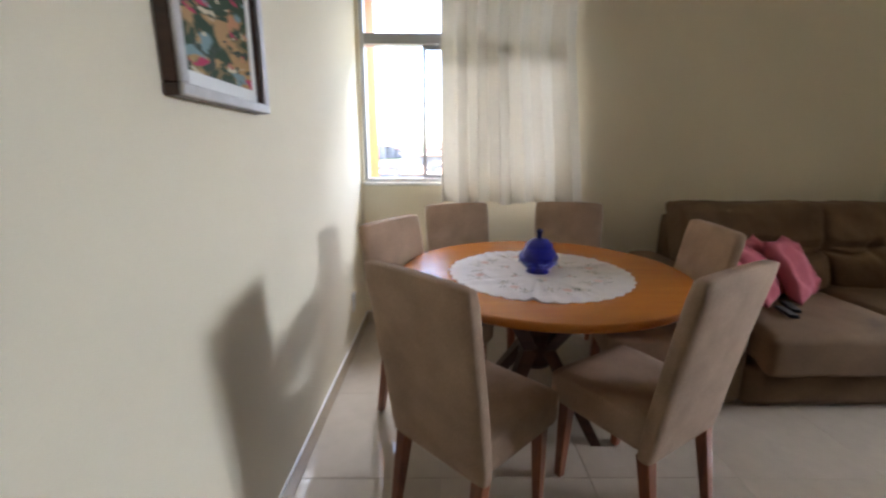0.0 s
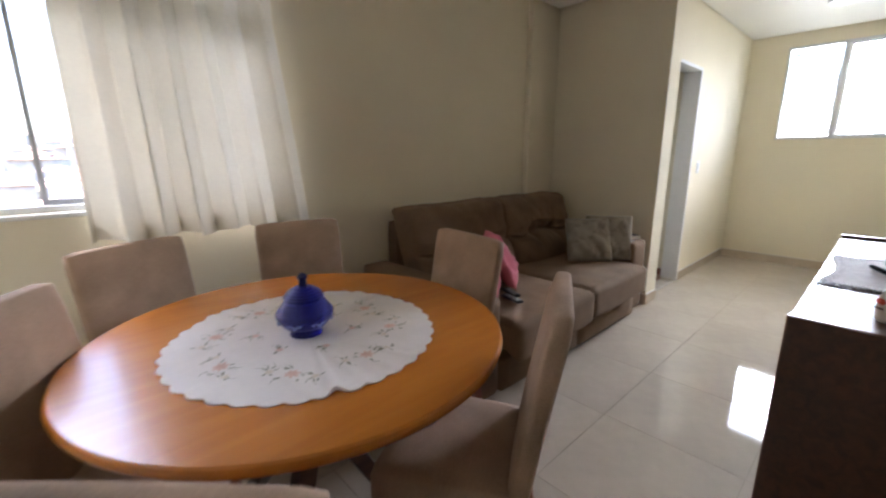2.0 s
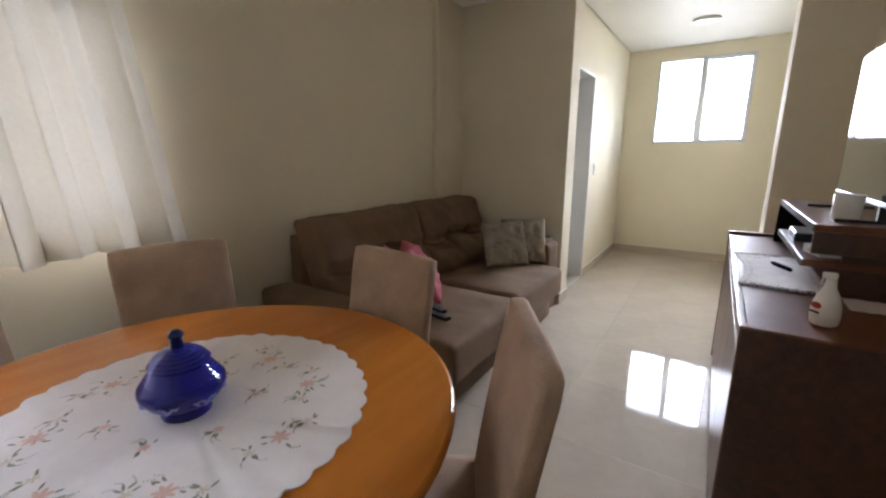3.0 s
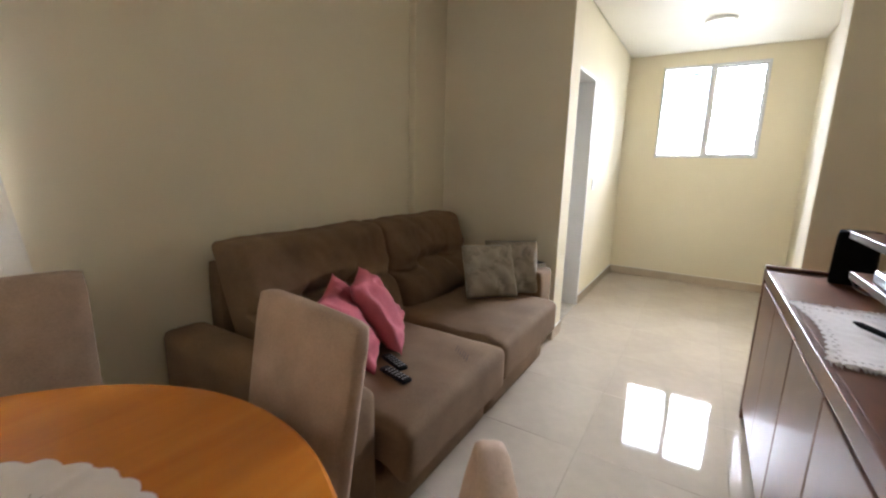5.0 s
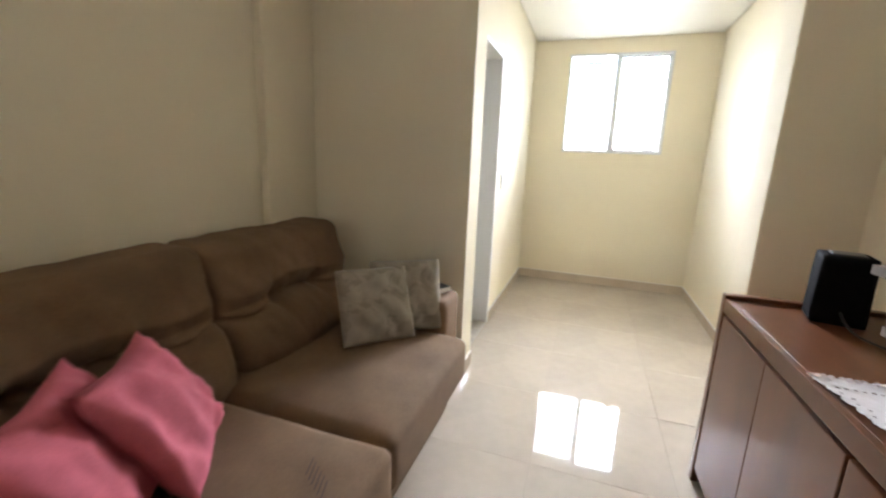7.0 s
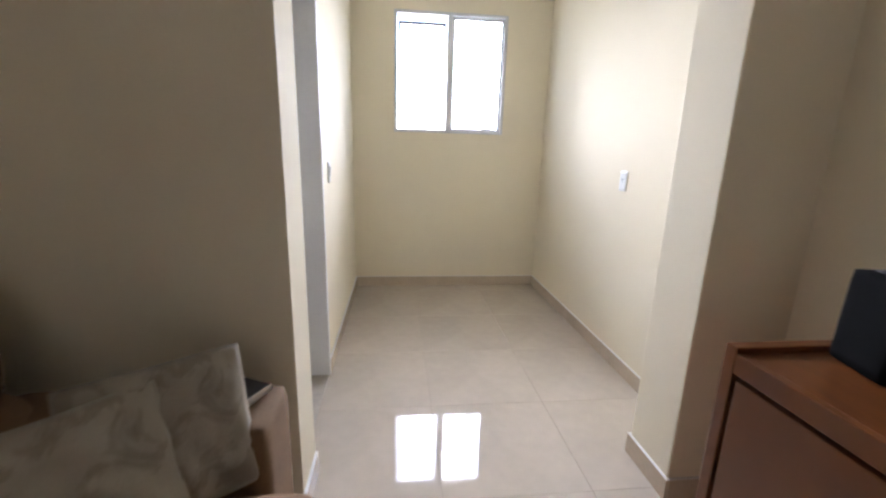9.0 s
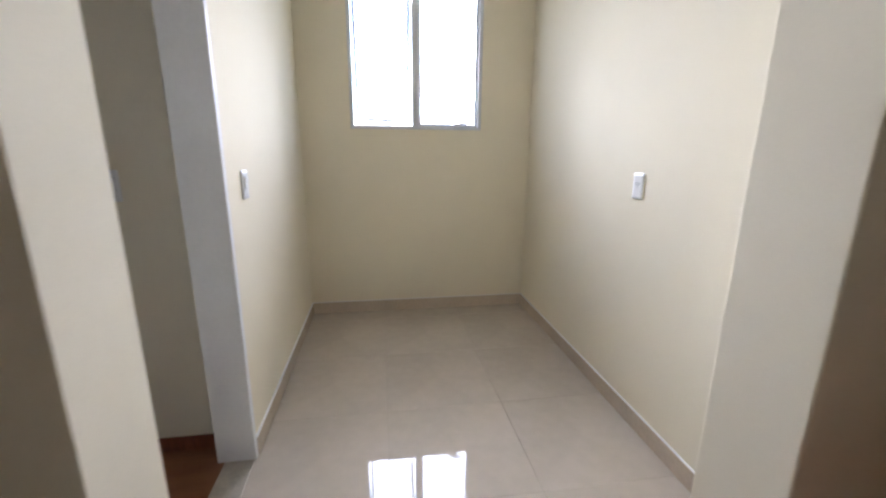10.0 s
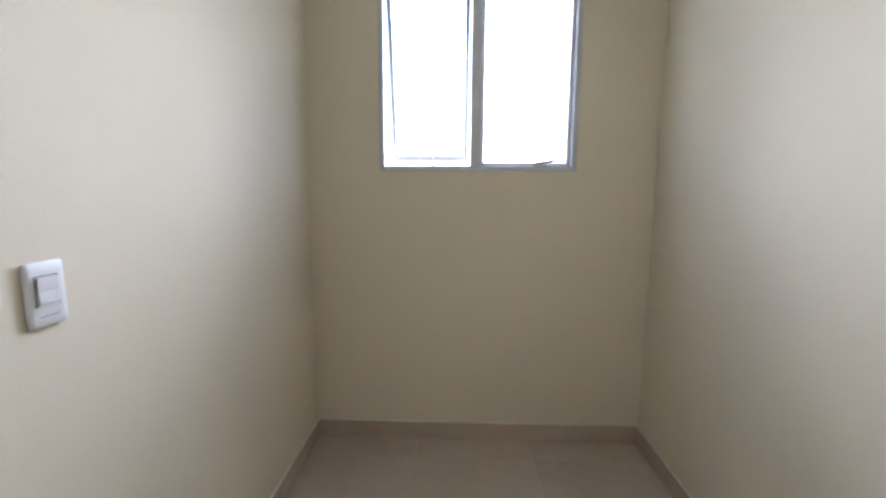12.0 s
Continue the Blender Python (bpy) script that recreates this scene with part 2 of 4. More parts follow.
def tapered(x0, y0, z0, w0, x1, y1, z1, w1, bevel=0.004):
    """A square bar from one end to the other, with its own width at each."""
    bm = bmesh.new()
    vs = []
    for x, y, z, w in ((x0, y0, z0, w0 / 2), (x1, y1, z1, w1 / 2)):
        vs.append([bm.verts.new((x + sx * w, y + sy * w, z)) for sx, sy in ((-1, -1), (1, -1), (1, 1), (-1, 1))])
    bm.faces.new(vs[0][::-1])
    bm.faces.new(vs[1])
    for i in range(4):
        bm.faces.new((vs[0][i], vs[0][(i + 1) % 4], vs[1][(i + 1) % 4], vs[1][i]))
    bmesh.ops.recalc_face_normals(bm, faces=bm.faces[:])
    if bevel:
        bmesh.ops.bevel(bm, geom=bm.edges[:], offset=bevel, segments=2, profile=0.6, affect="EDGES")
    return bm


def part(name, bm, mat, parent=None, label="", smooth=False, m=None):
    me = bpy.data.meshes.new(name)
    bm.to_mesh(me)
    bm.free()
    me.materials.append(mat)
    if smooth:
        me.polygons.foreach_set("use_smooth", [True] * len(me.polygons))
    ob = new(name, me)
    if parent:
        ob.parent = parent
    if m is not None:
        ob.matrix_basis = m
    if label:
        ob["label"] = label
    return ob


def thing(name, m, label, category, group=""):
    ob = new(name)
    ob.empty_display_size = 0.1
    ob.matrix_basis = m
    return tagged(ob, label, category, group)


def structure(name, bm, mat, label, category):
    return tagged(part(name, bm, mat), label, category, kind="structure")


# ---- the setting ----
XW, YN, XE, YHN, YHS, YS, ZC = -0.437, 3.10, 6.44, 2.085, 0.30, 0.25, 2.635
T = 0.15
NWX0, NWX1, NWZ0, NWZ1 = -0.415, 1.02, 1.085, 2.42        # north window opening
EWY0, EWY1, EWZ0, EWZ1 = 0.706, 1.712, 1.477, 2.492       # hall window opening
DX0, DX1, DZ = 4.06, 4.79, 2.12                           # bedroom door opening
TOP = 2.80

structure("wall_west", boxes((XW - T, -1.6, -0.05, XW, YN + T, TOP)), M_WALL, "smooth cream painted plaster wall", "wall")
structure("wall_north", pierced("x", XW, 3.785, YN, YN + T, -0.05, TOP, [(NWX0, NWX1, NWZ0, NWZ1)]), M_WALL, "cream painted wall with a window opening", "wall")
structure("column_corner", box(3.36, 3.045, 0, 3.785, YN + 0.001, TOP, 0.006), M_WALL, "shallow cream painted column in the corner", "column")
structure("wall_return", boxes((3.785, 2.02, -0.05, 4.005, YN + T, TOP)), M_WALL, "cream return wall ending in a pilaster", "wall")
structure("wall_hall_north", pierced("x", 4.005, XE, YHN, YHN + T, -0.05, TOP, [(DX0, DX1, -0.05, DZ)]), M_WALL, "cream hall wall with a doorway", "wall")
structure("wall_hall_east", pierced("y", YS - T, YHN + T, XE, XE + T, -0.05, TOP, [(EWY0, EWY1, EWZ0, EWZ1)]), M_WALL, "cream end wall of the hall with a window opening", "wall")
structure("wall_hall_south", boxes((4.013, YHS - T - 0.05, -0.05, XE, YHS, TOP)), M_WALL, "cream hall wall with a socket", "wall")
structure("column_hall", box(3.753, YS - T, -0.05, 4.013, 0.622, TOP, 0.006), M_WALL, "cream painted column at the hall entrance", "column")
structure("wall_south", boxes((1.20, YS - T, -0.05, 3.753, YS, TOP)), M_WALL, "cream painted wall behind the sideboard", "wall")
structure("wall_back", boxes((XW - T, -1.6 - T, -0.05, 1.35, -1.6, TOP), (1.20, -1.6, -0.05, 1.35, YS - T, TOP)), M_WALL, "cream walls closing the entry", "wall")
structure("wall_bedroom", boxes((4.88, YHN + T, -0.05, 4.96, 3.9, TOP), (4.005, 3.9, -0.05, 4.96, 3.98, TOP), (3.925, YN + T, -0.05, 4.005, 3.9, TOP)), M_WALL, "cream walls of the small inner room", "wall")

structure("ceiling", boxes((XW + 0.014, -1.586, ZC, 1.186, YS - 0.014, ZC + 0.02), (XW + 0.014, YS - 0.014, ZC, 3.739, 3.031, ZC + 0.02), (XW + 0.014, 3.031, ZC, 3.346, YN - 0.014, ZC + 0.02),
          (3.739, 0.636, ZC, 4.027, 2.006, ZC + 0.02), (4.027, YHS + 0.014, ZC, XE - 0.014, YHN - 0.014, ZC + 0.02),
          (4.019, YHN + T, ZC, 4.866, 3.886, ZC + 0.02)), M_CEIL, "white plasterboard ceiling with a shadow gap", "ceiling")
# slab coloured dark so that the gap round the ceiling looks shaded
structure("ceiling_slab", boxes((XW - T, -1.75, ZC + 0.045, XE + T, 4.0, ZC + 0.14)), M_GAP, "slab above the ceiling, coloured dark for the shade in its gap", "ceiling")
floor = structure("floor", boxes((XW - T, -1.75, -0.16, XE + T, 4.0, -0.004)), M_GROUT, "polished beige porcelain tile floor", "floor")
structure("floor_bedroom", boxes((4.005, 2.21, -0.004, 4.88, 3.9, 0.002)), M_FLOORWOOD, "reddish wooden floor of the inner room", "floor")
structure("threshold", boxes((DX0, YHN, -0.004, DX1, 2.21, 0.003)), M_THRESH, "pale stone threshold at the doorway", "threshold")


def baseboard(name, x0, y0, x1, y1, mat=M_BASE, h=0.092):
    x0, x1, y0, y1 = min(x0, x1), max(x0, x1), min(y0, y1), max(y0, y1)
    board = structure(name, box(x0, y0, 0.0, x1, y1, h, 0.002, 1), mat, "beige porcelain baseboard" if mat is M_BASE else "reddish wooden baseboard", "baseboard")
    if mat is M_BASE:
        # pale strip: grout, and the light caught by the ledge painted in
        part("grout_line", box(x0 + 0.0005, y0 + 0.0005, h + 0.0002, x1 - 0.0005, y1 - 0.0005, h + 0.0042, 0.001, 1), M_TRIMPAINT, board, "pale grout line that also imitates the ledge's lit edge")


b = 0.012
baseboard("baseboard_west", XW, -1.59, XW + b, YN)
baseboard("baseboard_north", XW + b, YN - b, 3.36, YN)
baseboard("baseboard_column", 3.36, 3.045 - b, 3.785 - b, 3.045)
baseboard("baseboard_return", 3.785 - b, 2.02 - b, 3.785, 3.045)
baseboard("baseboard_pilaster", 3.785, 2.02 - b, 4.005, 2.02)
baseboard("baseboard_hall_north", DX1 + 0.002, YHN - b, XE, YHN)
baseboard("baseboard_hall_east", XE - b, YHS + b, XE, YHN - b)
baseboard("baseboard_hall_south", 4.013 + b, YHS, XE, YHS + b)
baseboard("baseboard_hall_column_side", 4.013, YHS, 4.013 + b, 0.622)
baseboard("baseboard_hall_column", 3.753 - b, 0.622, 4.013 + b, 0.622 + b)
baseboard("baseboard_hall_column_front", 3.753 - b, YS, 3.753, 0.622)
baseboard("baseboard_south", 1.2, YS, 3.753 - b, YS + b)
baseboard("baseboard_bedroom", 4.88 - b, YHN + T, 4.88, 3.9, M_LEG, 0.07)

# door frame, white boards lining the opening
door_frame = thing("door_1", pose(0, 0, 0), "white painted door frame of an open doorway", "door frame")
door_frame["kind"] = "structure"
part("jamb", box(DX1 - 0.028, YHN - 0.008, 0.003, DX1 + 0.001, YHN + T + 0.004, DZ, 0.003, 1), M_TRIMPAINT, door_frame)
part("jamb", box(DX0 - 0.001, YHN - 0.008, 0.003, DX0 + 0.028, YHN + T + 0.004, DZ, 0.003, 1), M_TRIMPAINT, door_frame)
part("head", box(DX0 + 0.0281, YHN - 0.008, DZ - 0.028, DX1 - 0.0281, YHN + T + 0.004, DZ + 0.001, 0.003, 1), M_TRIMPAINT, door_frame)


# ---- windows ----
def frame_parts(parent, name, axis, a0, a1, z0, z1, c, w, d, mat):
    """Four bars round an opening. axis: the direction of its width; c: its place across; w, d: the bar's face and depth."""
    for p0, p1, q0, q1 in ((a0, a0 + w, z0, z1), (a1 - w, a1, z0, z1), (a0 + w, a1 - w, z0, z0 + w), (a0 + w, a1 - w, z1 - w, z1)):
        r = (p0, c - d / 2, q0, p1, c + d / 2, q1) if axis == "x" else (c - d / 2, p0, q0, c + d / 2, p1, q1)
        part(name, box(*r, 0.003, 1), mat, parent)


def pane(parent, axis, a0, a1, z0, z1, c, m=None):
    r = (a0, c - 0.002, z0, a1, c + 0.002, z1) if axis == "x" else (c - 0.002, a0, z0, c + 0.002, a1, z1)
    ob = part("pane", boxes(r), M_GLASS, parent)
    ob.visible_shadow = False
    return ob


win = thing("window_1", pose(0, 0, 0), "grey aluminium sliding window with a fixed upper light", "window")
win["kind"] = "structure"
frame_parts(win, "window_frame", "x", NWX0, NWX1, NWZ0, NWZ1, YN + 0.07, 0.028, 0.07, M_ALU)
part("transom", box(NWX0 + 0.028, YN + 0.03, 2.015, NWX1 - 0.028, YN + 0.11, 2.085, 0.003, 1), M_ALUG, win)
frame_parts(win, "sash_frame", "x", 0.01, 0.52, NWZ0 + 0.028, 2.015, YN + 0.085, 0.026, 0.025, M_ALUG)
frame_parts(win, "sash_frame", "x", 0.50, 0.99, NWZ0 + 0.028, 2.015, YN + 0.055, 0.026, 0.025, M_ALUG)
pane(win, "x", 0.036, 0.494, NWZ0 + 0.054, 1.989, YN + 0.085)
pane(win, "x", 0.526, 0.964, NWZ0 + 0.054, 1.989, YN + 0.055)
pane(win, "x", NWX0 + 0.028, NWX1 - 0.028, 2.085, NWZ1 - 0.028, YN + 0.07)
part("window_sill", box(NWX0, YN - 0.012, NWZ0 - 0.022, NWX1 + 0.02, YN + T + 0.03, NWZ0 - 0.0005, 0.004, 1), M_TRIMPAINT, win)

win = thing("window_2", pose(0, 0, 0), "white aluminium awning window with two sashes, one ajar", "window")
win["kind"] = "structure"
frame_parts(win, "window_frame", "y", EWY0, EWY1, EWZ0, EWZ1, XE + 0.035, 0.026, 0.08, M_ALU)
part("mullion", box(XE + 0.0, 1.195, EWZ0 + 0.026, XE + 0.075, 1.245, EWZ1 - 0.026, 0.003, 1), M_ALU, win)
frame_parts(win, "sash_frame", "y", EWY0 + 0.026, 1.195, EWZ0 + 0.026, EWZ1 - 0.026, XE + 0.045, 0.022, 0.025, M_ALU)
pane(win, "y", EWY0 + 0.048, 1.173, EWZ0 + 0.048, EWZ1 - 0.048, XE + 0.045)
sash = new("sash")
sash.parent = win
sash.matrix_basis = pose(XE + 0.045, 1.465, EWZ1 - 0.075, 0, -13, 0)
# bars darker than the white sash beside them, their backlit shade given by colour
for r in ((-0.014, -0.211, -0.030, 0.014, 0.211, 0), (-0.014, -0.211, -0.893, 0.014, 0.211, -0.863), (-0.014, -0.211, -0.863, 0.014, -0.187, -0.030), (-0.014, 0.187, -0.863, 0.014, 0.211, -0.030)):
    part("sash_bar", box(*r, 0.003, 1), M_ALUG, sash)
g = part("pane", boxes((-0.002, -0.187, -0.863, 0.002, 0.187, -0.030)), M_GLASS, sash)
g.visible_shadow = False
part("handle", box(-0.03, -0.065, -0.006, 0.0, 0.065, 0.008, 0.004), M_ALUG, win, "grey lever handle", m=pose(XE - 0.005, 0.865, EWZ0 + 0.046, -9, 0, 0))
part("handle_base", box(XE - 0.012, 0.86, EWZ0 + 0.027, XE + 0.012, 0.92, EWZ0 + 0.044, 0.003), M_ALU, win)
part("latch", box(XE + 0.002, 1.431, EWZ0 + 0.027, XE + 0.012, 1.439, EWZ0 + 0.075, 0.002), M_WHITEPL, win)

# ---- outdoors ----
bm = bmesh.new()
N = 48
rows_ = []
for i in range(N + 1):
    row = []
    for j in range(N + 1):
        x, y = (j / N * 2 - 1), (i / N * 2 - 1)
        X, Y = math.copysign(abs(x) ** 3, x) * 2500, math.copysign(abs(y) ** 3, y) * 2500
        dist = math.hypot(X, Y)
        h = -16 + 34 * max(0, min(1, (dist - 60) / 420)) ** 1.2 * (0.8 + 0.4 * noise.noise((X / 160, Y / 160, 0)))
        row.append(bm.verts.new((X, Y, h)))
    rows_.append(row)
for i in range(N):
    for j in range(N):
        bm.faces.new((rows_[i][j], rows_[i][j + 1], rows_[i + 1][j + 1], rows_[i + 1][j]))
M_GROUND = material("hillside_green", (0.04, 0.055, 0.02), 0.9, vary=0.3, scale=0.05, fine=0.4)
structure("ground", bm, M_GROUND, "green hillside below the apartment", "ground")


def ground_height(X, Y):
    dist = math.hypot(X, Y)
    return -16 + 34 * max(0, min(1, (dist - 60) / 420)) ** 1.2 * (0.8 + 0.4 * noise.noise((X / 160, Y / 160, 0)))


M_HOUSE = material("house_walls", (0.34, 0.31, 0.29), 0.8, vary=0.25, scale=0.08, fine=0.5)
M_ROOF = material("roof_tiles", (0.24, 0.15, 0.11), 0.85, vary=0.2, scale=0.2)
rng = random.Random(7)
walls_bm, roofs_bm = bmesh.new(), bmesh.new()
for _ in range(420):
    a, d = radians(rng.uniform(-75, 75)), 75 + 380 * rng.random()
    X, Y = d * math.sin(a), d * math.cos(a)
    w, l, h = rng.uniform(6, 11), rng.uniform(6, 11), rng.uniform(3, 8)
    z = ground_height(X, Y) - 1.5
    box(X - w / 2, Y - l / 2, z, X + w / 2, Y + l / 2, z + h + 1.5, bm=walls_bm)
    bmesh.ops.create_cone(roofs_bm, cap_ends=True, segments=4, radius1=max(w, l) * 0.74, radius2=0.2, depth=1.6,
                          matrix=Matrix.Translation((X, Y, z + h + 2.3)) @ Matrix.Rotation(radians(45), 4, "Z"))
tagged(part("houses", walls_bm, M_HOUSE), "pale houses crowded on the far hillside", "houses", kind="stuff")
tagged(part("house_roofs", roofs_bm, M_ROOF), "low tiled roofs of the far houses", "roofs", kind="stuff")
structure("facade_fin", boxes((-0.56, YN + T + 0.001, -1.0, -0.405, YN + 0.68, 3.2)), M_ORANGE, "ochre rendered facade fin beside the window", "facade")


# ---- dining chairs ----
def chair():
    ob = thing("dining_chair", pose(0, 0, 0), "beige suede upholstered dining chair with red-brown wooden legs", "chair", "chairs round the table")
    # facing +y; the back leans away
    seat = rounded(0.43, 0.40, 0.13, 0.022, 8, 0.012, (0, 0.028, 0.345))
    for v in seat.verts:
        v.co.x *= 1 + 0.05 * (v.co.y / 0.22)
    part("seat", seat, M_FABRIC, ob, smooth=True)
    back = rounded(0.44, 0.058, 0.655, 0.022, 10, 0.0, (0, 0, 0.315))
    for v in back.verts:
        t = min(1, max(0, (v.co.z - 0.315) / 0.655))
        bow = 0.010 * (1 - (v.co.x / 0.21) ** 2) * math.sin(math.pi * min(1, max(0, t)))
        v.co.y += -0.165 - 0.102 * t ** 1.2 + (bow if v.co.y > 0 else -bow * 0.5)
        v.co.x *= 0.97 + 0.04 * t
        v.co.z += -0.004 * t * (v.co.x / 0.21) ** 2
    part("backrest", back, M_FABRIC, ob, smooth=True)
    for sx in (-1, 1):
        part("leg", tapered(sx * 0.175, 0.175, 0.35, 0.046, sx * 0.18, 0.185, 0.0, 0.030), M_LEG, ob)
        part("leg", tapered(sx * 0.175, -0.158, 0.33, 0.046, sx * 0.178, -0.215, 0.0, 0.030), M_LEG, ob)
    return ob


def facing(mx, my, fx, fy):
    """Pose of a chair whose back's top is at (mx, my) and which faces along (fx, fy)."""
    n = math.hypot(fx, fy)
    fx, fy = fx / n, fy / n
    return pose(mx + fx * 0.267, my + fy * 0.267, 0, 0, 0, math.degrees(math.atan2(fy, fx)) - 90)


first = chair()
seats = [(-0.116, 2.141, 0.85, -0.527), (0.245, 2.80, 0.379, -0.926), (1.013, 2.877, -0.195, -0.98),
         (1.425, 1.967, -0.993, 0.12), (1.02, 1.229, -0.52, 0.854), (0.066, 1.186, 0.697, 0.717)]
first.matrix_basis = facing(*seats[0])
for s in seats[1:]:
    copy_thing(first, facing(*s))

# ---- dining table ----
TX, TY, TZ, TR = 0.612, 1.945, 0.76, 0.655
table = thing("dining_table", pose(TX, TY, 0), "round honey-coloured wooden dining table with a dark base", "table")
part("tabletop", lathe([(TR - 0.03, TZ - 0.036), (TR - 0.012, TZ - 0.034), (TR - 0.002, TZ - 0.022), (TR, TZ - 0.012), (TR - 0.003, TZ - 0.004), (TR - 0.010, TZ)], 96), M_TABLE, table)
for a in (45, 135, 225, 315):
    c, s = math.cos(radians(a)), math.sin(radians(a))
    part("leg", tapered(c * 0.30, s * 0.30, TZ - 0.0365, 0.07, c * 0.06, s * 0.06, 0.38, 0.07), M_DARKWOOD, table)
    part("leg", tapered(c * 0.06, s * 0.06, 0.379, 0.07, c * 0.33, s * 0.33, 0.0, 0.05), M_DARKWOOD, table)
part("hub", lathe([(0.07, 0.28), (0.085, 0.30), (0.085, 0.46), (0.07, 0.48)], 24), M_DARKWOOD, table)

# ---- doily with scalloped edge and stitched flowers ----
DCX, DCY, DR = 0.59, 1.893, 0.41
doily = thing("tablecloth", pose(DCX, DCY, TZ + 0.001), "round white linen doily with scalloped edge and embroidered flowers", "tablecloth")
K, SEG = 36, 240


def doily_height(x, y):
    """Ironed cross folds, one stronger crease at the front, and soft rumples that fade under the jar."""
    r = math.hypot(x, y) / DR
    off = math.atan2(math.sin(math.atan2(y, x) + 1.85), math.cos(math.atan2(y, x) + 1.85))
    z = 0.007 * math.exp(-(off / 0.045) ** 2) * r
    for turn in (0.35, 1.95):
        across = x * math.sin(turn) - y * math.cos(turn)
        z += 0.0035 * math.exp(-(across / 0.010) ** 2) * min(1, 1.6 * max(0, r - 0.25))
    z += 0.0085 * max(0, noise.noise((x * 7 + 3 * y, y * 16 - 4 * x, 2.0))) * max(0, min(1, 2.5 * (r - 0.3)))
    z += 0.0050 * max(0, noise.noise((x * 22, y * 9 + 5 * x, 8.0))) * max(0, min(1, 2.5 * (r - 0.3)))
    return 0.0016 + z + 0.020 * math.exp(-(((x - 0.095) / 0.030) ** 2 + ((y - 0.11) / 0.022) ** 2))


bm = bmesh.new()
prev = None
for k in range(K + 1):
    ring = []
    for i in range(SEG):
        a = 2 * math.pi * i / SEG
        r = DR * k / K
        if k == K:
            r *= 1 - 0.030 * (1 - abs(math.sin(a * 19)))
        off = math.atan2(math.sin(a + 1.85), math.cos(a + 1.85))
        r *= 1 - 0.05 * math.exp(-(off / 0.05) ** 2) * (k / K) ** 8
        x, y = max(r, 0.0005) * math.cos(a), max(r, 0.0005) * math.sin(a)
        ring.append(bm.verts.new((x, y, doily_height(x, y))))
    if prev:
        for i in range(SEG):
            bm.faces.new((prev[i], prev[(i + 1) % SEG], ring[(i + 1) % SEG], ring[i]))
    prev = ring
low = [bm.verts.new((v.co.x, v.co.y, 0.0002)) for v in prev]
prev = [bm.verts.new(v.co) for v in prev]
for i in range(SEG):
    bm.faces.new((prev[i], prev[(i + 1) % SEG], low[(i + 1) % SEG], low[i]))
part("cloth", bm, M_DOILY, doily, smooth=True)


def blob(bm, x, y, rx, ry, ang, lift=0.0010, n=8):
    """A small stitched oval that follows the cloth."""
    c, s = math.cos(ang), math.sin(ang)
    up = []
    for k in range(n):
        t = 2 * math.pi * k / n
        px, py = x + c * rx * math.cos(t) - s * ry * math.sin(t), y + s * rx * math.cos(t) + c * ry * math.sin(t)
        up.append(bm.verts.new((px, py, doily_height(px, py) + lift)))
    mid = bm.verts.new((x, y, doily_height(x, y) + lift + 0.0010))
    for k in range(n):
        bm.faces.new((up[k], up[(k + 1) % n], mid))


rng = random.Random(3)
for k in range(14):
    big = k < 8
    a = 2 * math.pi * k / 8 + 0.2 if big else 2 * math.pi * (k - 8) / 6 + 0.5
    r = rng.uniform(0.245, 0.285) if big else rng.uniform(0.13, 0.165)
    fx, fy = r * math.cos(a), r * math.sin(a)
    q = a + math.pi / 2
    for f in range(3 if big else 1):
        side = (0, -1, 1)[f]
        size = 1.25 if f == 0 and big else 0.7
        cx, cy = fx + side * 0.062 * math.cos(q) + 0.02 * side * math.cos(a), fy + side * 0.062 * math.sin(q) + 0.02 * side * math.sin(a)
        petals, leaves = bmesh.new(), bmesh.new()
        for j in range(7 if f == 0 else 5):
            t = a + j * 2 * math.pi / (7 if f == 0 else 5)
            blob(petals, cx + 0.010 * size * math.cos(t), cy + 0.010 * size * math.sin(t), 0.0085 * size, 0.0038 * size, t)
        blob(petals, cx, cy, 0.004 * size, 0.004 * size, 0, 0.0020)
        for j in range(7 if f == 0 else 6):
            t = rng.uniform(0, 2 * math.pi)
            d = size * rng.uniform(0.022, 0.034)
            blob(leaves, cx + d * math.cos(t), cy + d * math.sin(t), rng.uniform(0.006, 0.0095), 0.0026, t + rng.uniform(-0.5, 0.5))
            if j % 2:
                for w in range(4):
                    blob(leaves, cx + (d + 0.010 + 0.004 * w) * math.cos(t + 0.08 * w), cy + (d + 0.010 + 0.004 * w) * math.sin(t + 0.08 * w), 0.0024, 0.0010, t + 0.08 * w, n=6)
        part("flower", petals, M_PINKTHREAD if f == 0 else M_PALETHREAD, doily, "pink embroidered flower" if f == 0 else "cream embroidered flower")
        tagged(part("leaf_spray", leaves, M_GREENTHREAD, doily, "green embroidered leaves"), kind="stuff")

# ---- cobalt glass jar ----
jar = thing("glass_jar", pose(0.583, 1.885, TZ + 0.0035), "cobalt blue glass jar with lid and etched leaves", "jar")
shape = [(0.046, 0.0), (0.053, 0.002), (0.054, 0.007), (0.048, 0.013), (0.051, 0.019), (0.065, 0.028), (0.079, 0.041), (0.0890, 0.055), (0.0935, 0.066), (0.0925, 0.075)]
for k in range(5):   # ridged shoulder
    r, z = 0.0925 - 0.0063 * k, 0.0760 + 0.0083 * k
    shape += [(r - 0.0016, z + 0.0018), (r - 0.0026, z + 0.0048), (r - 0.0052, z + 0.0072)]
shape += [(0.0600, 0.1180), (0.0590, 0.1200)]
